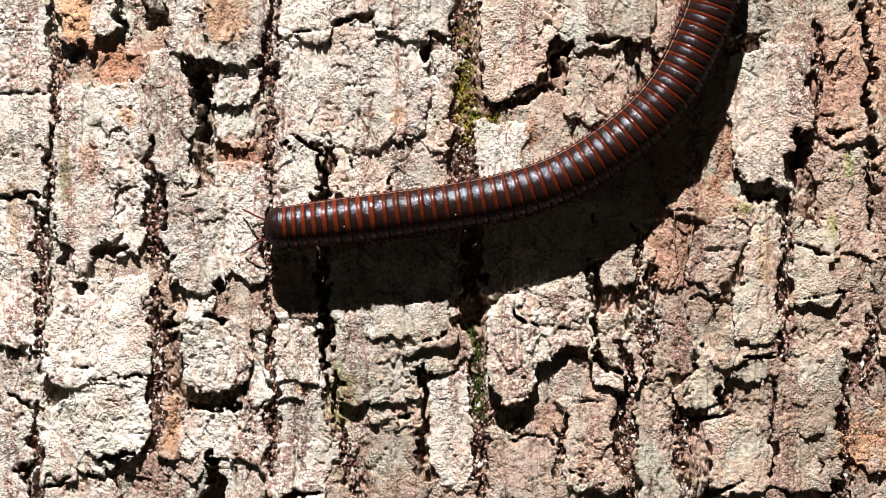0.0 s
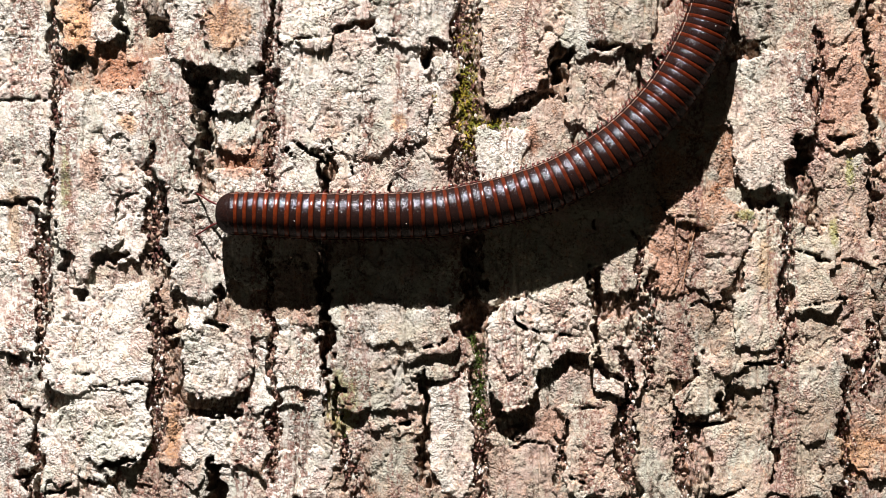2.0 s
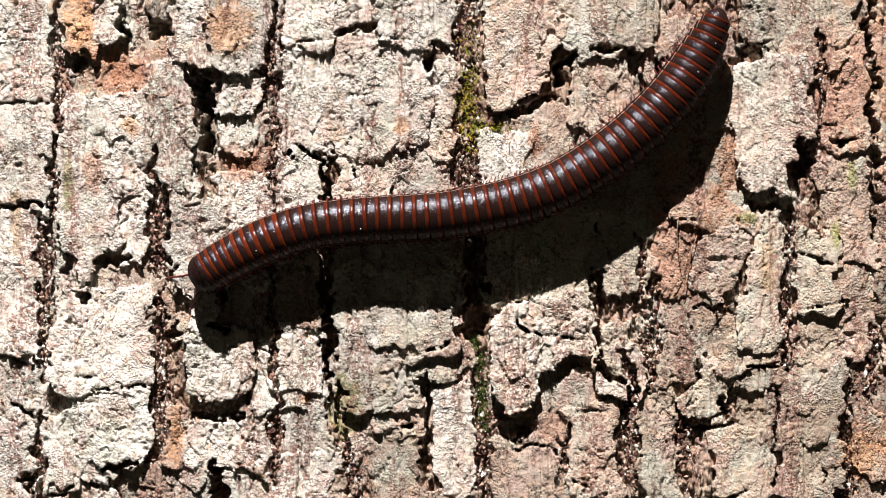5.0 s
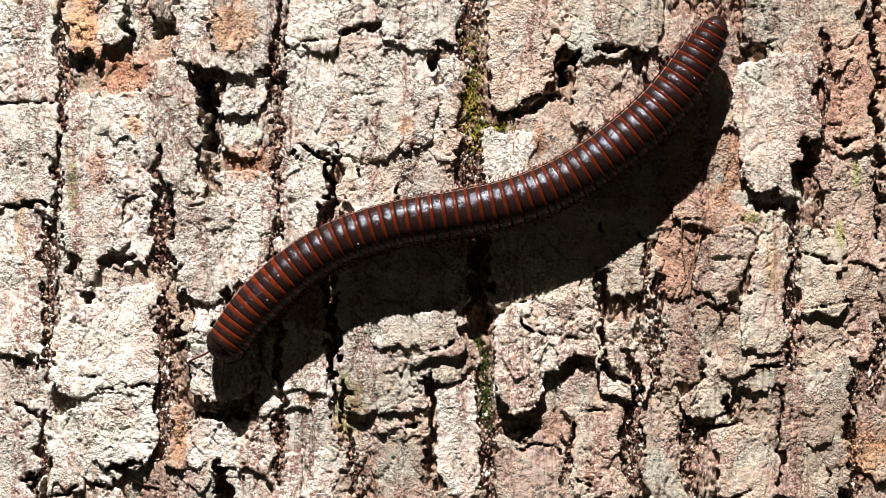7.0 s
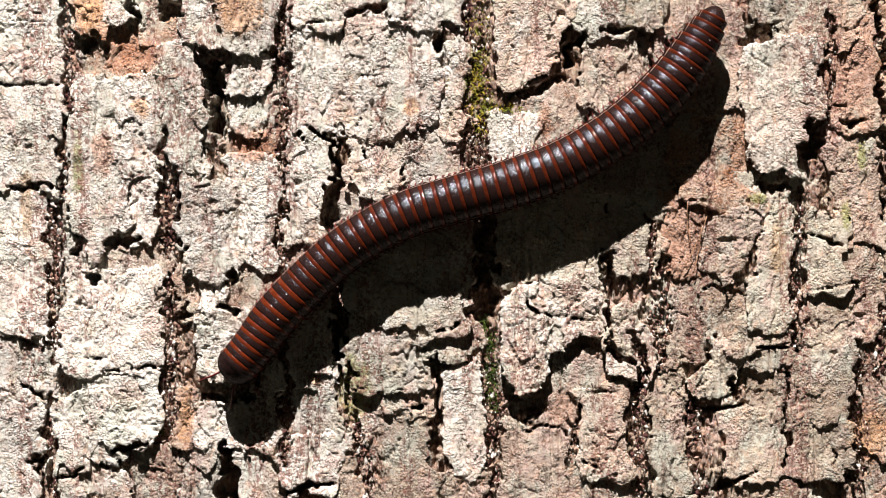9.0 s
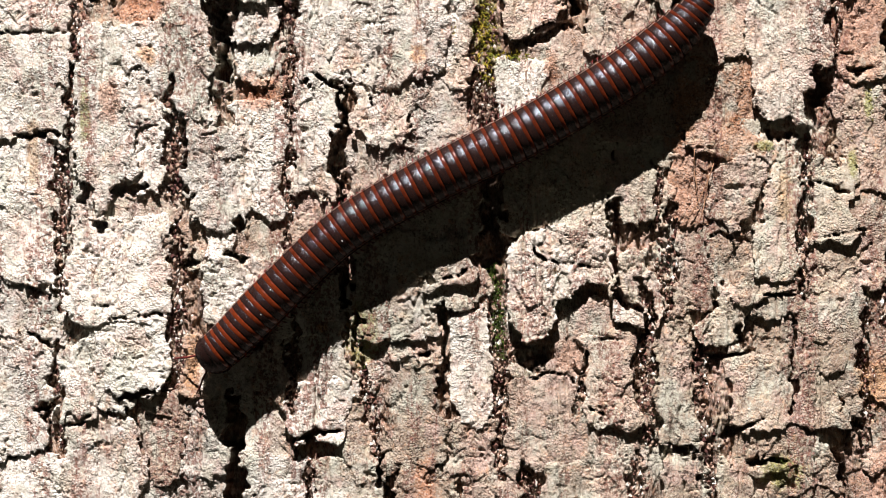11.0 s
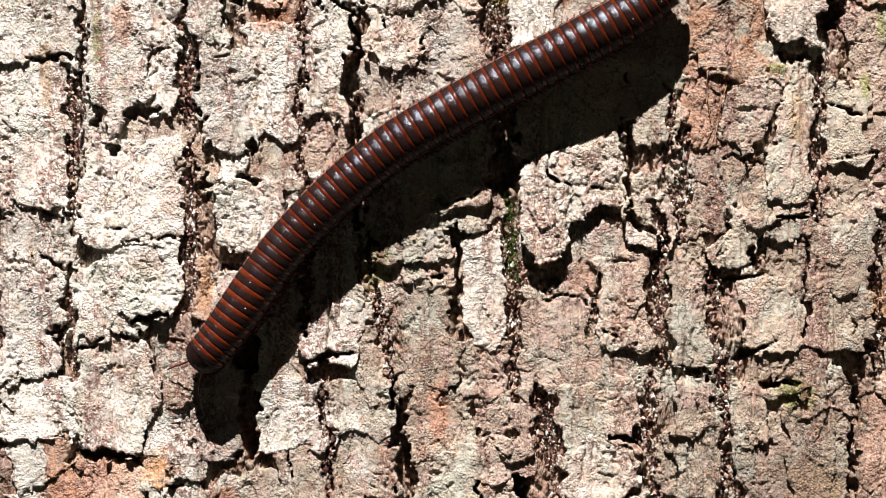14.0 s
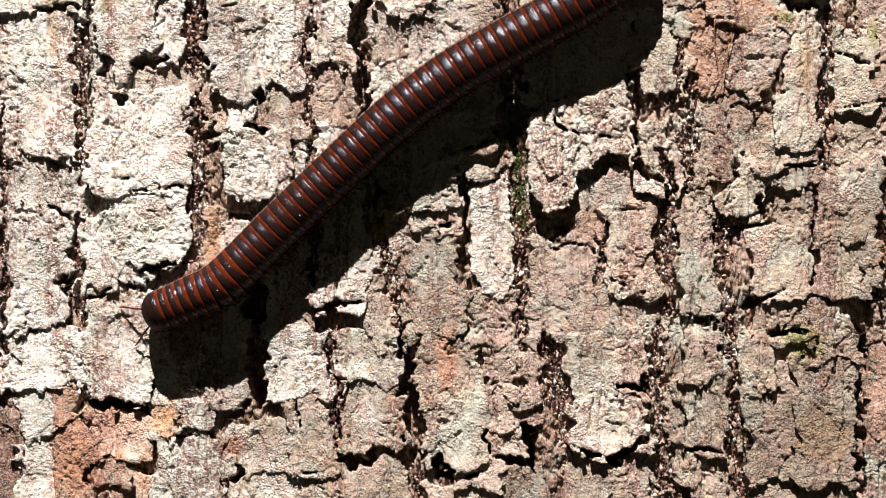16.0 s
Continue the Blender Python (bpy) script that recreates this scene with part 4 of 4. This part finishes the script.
# head: a domed hood over a face, with eyes and two feelers
bm = bmesh.new()
turned(bm, [(-0.9 + 3.7 * math.sin(a), 3.86 * math.cos(a) ** 0.8) for a in (i * math.pi / 24 for i in range(12))] + [(2.79, 0.03)], 36)
bmesh.ops.transform(bm, matrix=Matrix.Scale(MM, 4) @ Matrix.Translation((0, 0, -0.35)), verts=bm.verts)
head = shared("head", to_mesh("head", bm, M_SHELL), millipede)
bm = bmesh.new()
turned(bm, [(-1.0, 3.80), (-0.9, 3.86), (-0.72, 3.84), (-0.62, 3.72)], 36)
bmesh.ops.transform(bm, matrix=Matrix.Scale(MM, 4) @ Matrix.Translation((0, 0, -0.30)), verts=bm.verts)
shared("hood_rim", to_mesh("hood_rim", bm, M_RIM), head)["label"] = "rust-red rim of the hood"
for side in (1, -1):
    bm = bmesh.new()
    bmesh.ops.create_uvsphere(bm, u_segments=12, v_segments=8, radius=0.42 * MM)
    shared("eye", to_mesh("eye", bm, M_EYE), head, Matrix.Translation((1.3 * MM, side * 2.2 * MM, 1.3 * MM)))
    bm = bmesh.new()
    pts = [(1.5, side * 1.2, -0.8), (2.8, side * 1.7, -1.3), (4.2, side * 2.3, -2.0), (5.4, side * 3.0, -2.9), (6.4, side * 3.5, -3.6), (7.0, side * 3.7, -4.1)]
    tube(bm, [Vector(p) * MM for p in pts], [0.20 * MM, 0.17 * MM, 0.19 * MM, 0.16 * MM, 0.18 * MM, 0.11 * MM], 8)
    shared("feeler", to_mesh("feeler", bm, M_LEG), head)["label"] = "short dark red feeler"

bm = bmesh.new()
turned(bm, [(0.9, 2.55), (0.3, 2.38), (-0.4, 2.05), (-1.0, 1.6), (-1.5, 1.1), (-1.8, 0.65), (-1.95, 0.02)], 32)
bmesh.ops.transform(bm, matrix=Matrix.Scale(MM, 4), verts=bm.verts)
tail = shared("tail_tip", to_mesh("tail_tip", bm, M_SHELL), millipede)

# ---- how it crawls: the body's middle line over the bark, head first, at some times ----
SPINES = {}


def spine(t, *points):
    """Lays the middle line through plan points, and keeps it in steps of half a millimetre."""
    p = np.array([2 * np.array(points[0]) - np.array(points[1]), *points, 2 * np.array(points[-1]) - np.array(points[-2])], float)
    run = []
    for a, b, c, d in zip(p, p[1:], p[2:], p[3:]):
        k = np.linspace(0, 1, 12, endpoint=False)[:, None]
        run.append(0.5 * (2 * b + (c - a) * k + (2 * a - 5 * b + 4 * c - d) * k ** 2 + (3 * b - a - 3 * c + d) * k ** 3))
    run = np.concatenate([*run, p[-2:-1]])
    run = np.concatenate([run, run[-1:] + (run[-1] - run[-4]) / np.linalg.norm(run[-1] - run[-4]) * 60])
    s = np.concatenate([[0], np.cumsum(np.linalg.norm(np.diff(run, axis=0), axis=1))])
    at = np.arange(0, LENGTH + 3, 0.5)
    u, v = np.interp(at, s, run[:, 0]), np.interp(at, s, run[:, 1])
    for _ in range(4):
        u[1:-1], v[1:-1] = (u[:-2] + 2 * u[1:-1] + u[2:]) / 4, (v[:-2] + 2 * v[1:-1] + v[2:]) / 4
    SPINES[t] = np.stack([u, v], -1)


def lay_spines():
    spine(0, (47.3, 40.5), (52.2, 40.2), (60.2, 39.3), (70.1, 38.1), (80.0, 36.7), (89.9, 34.8), (99.8, 31.3), (109.7, 24.9), (117.6, 16.8), (123.1, 6.4), (125.8, -1.6), (127.5, -10.5))
    spine(1, (42.9, 35.6), (47.1, 35.9), (55.1, 37.4), (60.0, 37.9), (69.9, 37.7), (79.8, 36.4), (89.7, 34.4), (99.6, 30.9), (109.6, 24.5), (117.5, 16.1), (123.1, 5.7), (125.4, -1.3), (127.4, -9.2))
    spine(1.5, (41.0, 34.9), (45.2, 35.7), (55.1, 37.4), (65.0, 37.6), (74.9, 37.3), (84.8, 35.8), (94.7, 32.9), (104.6, 28.0), (114.5, 20.0), (120.4, 11.8), (123.9, 3.9), (125.6, -1.5), (127.4, -8.5))
    spine(2, (38.7, 36.7), (45.2, 36.7), (55.1, 37.1), (65.0, 37.2), (74.9, 36.9), (79.8, 36.3), (89.7, 34.2), (99.6, 30.6), (109.6, 24.2), (117.5, 15.9), (122.9, 6.6), (125.2, -0.8), (126.9, -6.7))
    spine(3, (36.4, 44.1), (40.2, 41.1), (45.1, 38.6), (50.1, 37.8), (60.0, 37.4), (69.9, 37.0), (79.8, 36.3), (89.7, 34.2), (99.6, 30.5), (109.5, 24.0), (117.4, 15.7), (122.9, 6.9), (125.2, 1.0), (126.5, -4.9))
    spine(4.2, (31.7, 42.5), (35.2, 41.7), (45.1, 39.5), (55.0, 37.9), (64.9, 37.3), (74.8, 36.8), (79.8, 36.3), (89.7, 34.3), (99.6, 30.6), (109.5, 23.8), (117.4, 16.2), (122.4, 8.8), (124.8, 3.8), (126.3, -0.9))
    spine(6.3, (40.7, 59.2), (42.0, 53.1), (44.7, 48.6), (49.2, 43.7), (55.1, 40.2), (63.0, 38.0), (73.9, 37.0), (83.8, 35.5), (93.7, 32.8), (103.6, 27.3), (111.6, 20.9), (118.5, 13.0), (123.0, 6.0), (125.9, 0.6))
    spine(7.2, (36.9, 62.1), (39.9, 59.1), (43.9, 54.2), (50.8, 47.7), (58.7, 42.3), (68.6, 38.5), (78.6, 36.6), (88.5, 34.5), (98.4, 30.6), (108.3, 23.9), (116.2, 16.5), (121.6, 8.6), (125.8, 1.2))
    spine(8.2, (38.4, 65.9), (41.4, 62.0), (48.3, 53.8), (58.2, 45.6), (68.1, 40.2), (78.0, 37.0), (87.9, 34.7), (97.8, 31.1), (107.8, 25.1), (115.7, 17.7), (121.6, 9.0), (125.3, 2.0))
    spine(9.2, (38.1, 69.2), (42.9, 63.6), (47.8, 57.0), (57.7, 47.1), (67.6, 40.9), (77.5, 37.5), (87.4, 34.5), (97.3, 30.6), (107.3, 24.3), (115.2, 16.9), (121.1, 8.5), (123.9, 3.4))
    spine(11.3, (31.8, 76.3), (36.6, 72.8), (46.5, 62.9), (56.4, 53.5), (66.3, 47.1), (76.2, 41.6), (86.1, 36.4), (96.0, 30.7), (105.9, 24.8), (113.9, 18.9), (118.3, 14.4), (121.3, 9.9))
    spine(12, (31.1, 79.0), (36.1, 74.6), (46.0, 63.7), (55.9, 54.3), (65.8, 47.3), (75.7, 42.1), (85.6, 36.6), (95.5, 31.0), (105.4, 25.5), (113.3, 19.6), (118.3, 15.6), (121.3, 11.7))
    spine(13, (34.8, 86.6), (37.1, 80.2), (40.3, 73.2), (45.2, 65.8), (55.1, 54.9), (65.0, 47.5), (74.9, 42.0), (84.8, 36.6), (94.7, 31.1), (104.7, 25.2), (112.6, 19.7), (118.5, 13.8))
    spine(14, (29.3, 89.8), (34.5, 83.7), (44.4, 69.5), (54.3, 58.9), (64.2, 50.7), (74.1, 44.8), (84.0, 39.4), (93.9, 34.1), (103.8, 28.7), (112.7, 22.7), (117.7, 18.3))
    spine(15, (24.6, 90.7), (28.8, 87.5), (33.7, 84.1), (43.6, 72.6), (53.5, 62.5), (63.4, 53.6), (73.3, 45.7), (83.2, 40.2), (93.1, 34.8), (103.1, 29.3), (111.0, 23.9))
    spine(16, (19.2, 90.0), (23.2, 88.3), (28.1, 86.1), (33.1, 83.5), (43.0, 73.7), (52.9, 64.2), (62.8, 55.0), (72.7, 47.5), (82.6, 41.7), (92.5, 36.3), (101.4, 30.8), (109.3, 24.9))


CARRY = 4.7           # height of the middle line over the bark


def line_at(t):
    times = sorted(SPINES)
    k = max(i for i, s in enumerate(times) if s <= t + 1e-9)
    if k == len(times) - 1:
        return SPINES[times[k]]
    a, b = times[k], times[k + 1]
    w = (t - a) / (b - a)
    before, after = times[max(k - 1, 0)], times[min(k + 2, len(times) - 1)]
    pa, pb = SPINES[a], SPINES[b]
    ma = (pb - SPINES[before]) / (b - before) * (b - a)
    mb = (SPINES[after] - pa) / (after - a) * (b - a)
    return (2 * w ** 3 - 3 * w ** 2 + 1) * pa + (w ** 3 - 2 * w ** 2 + w) * ma + (-2 * w ** 3 + 3 * w ** 2) * pb + (w ** 3 - w ** 2) * mb


def body_pose(line, s, rise=0.0):
    """The pose of a piece that sits s millimetres behind the front of the head."""
    at = np.arange(len(line)) * 0.5
    def point(x):
        return Vector(on_trunk(np.interp(x, at, line[:, 0]), np.interp(x, at, line[:, 1]), CARRY + rise))
    ahead = (point(max(s - 0.8, 0)) - point(s + 0.8)).normalized()
    here = point(s)
    out = Vector((here.x, here.y - RADIUS, 0)).normalized()
    side = out.cross(ahead).normalized()
    out = ahead.cross(side).normalized()
    return Matrix.Translation(here - ORIGIN) @ Matrix((ahead, side, out)).transposed().to_4x4()


def motions():
    lay_spines()
    times = [i * 0.25 for i in range(65)]
    lines = [(t, line_at(t)) for t in times]
    for ob, s in zip(rings, RING_AT):
        walk(ob, [(t, body_pose(line, s)) for t, line in lines])
    walk(head, [(t, body_pose(line, 2.75)) for t, line in lines])
    walk(tail, [(t, body_pose(line, LENGTH - 2.0)) for t, line in lines])
    for leg, i, x, side in legs:
        rows = []
        for t in times:
            beat = 2 * math.pi * (t / 1.1 + i / 8.0) + (0.6 if x < 0 else 0)
            rows.append((t, pose(x, side * 0.42, -0.66, side * 8 * math.cos(beat), 0, side * 22 * math.sin(beat))))
        walk(leg, rows)


motions()
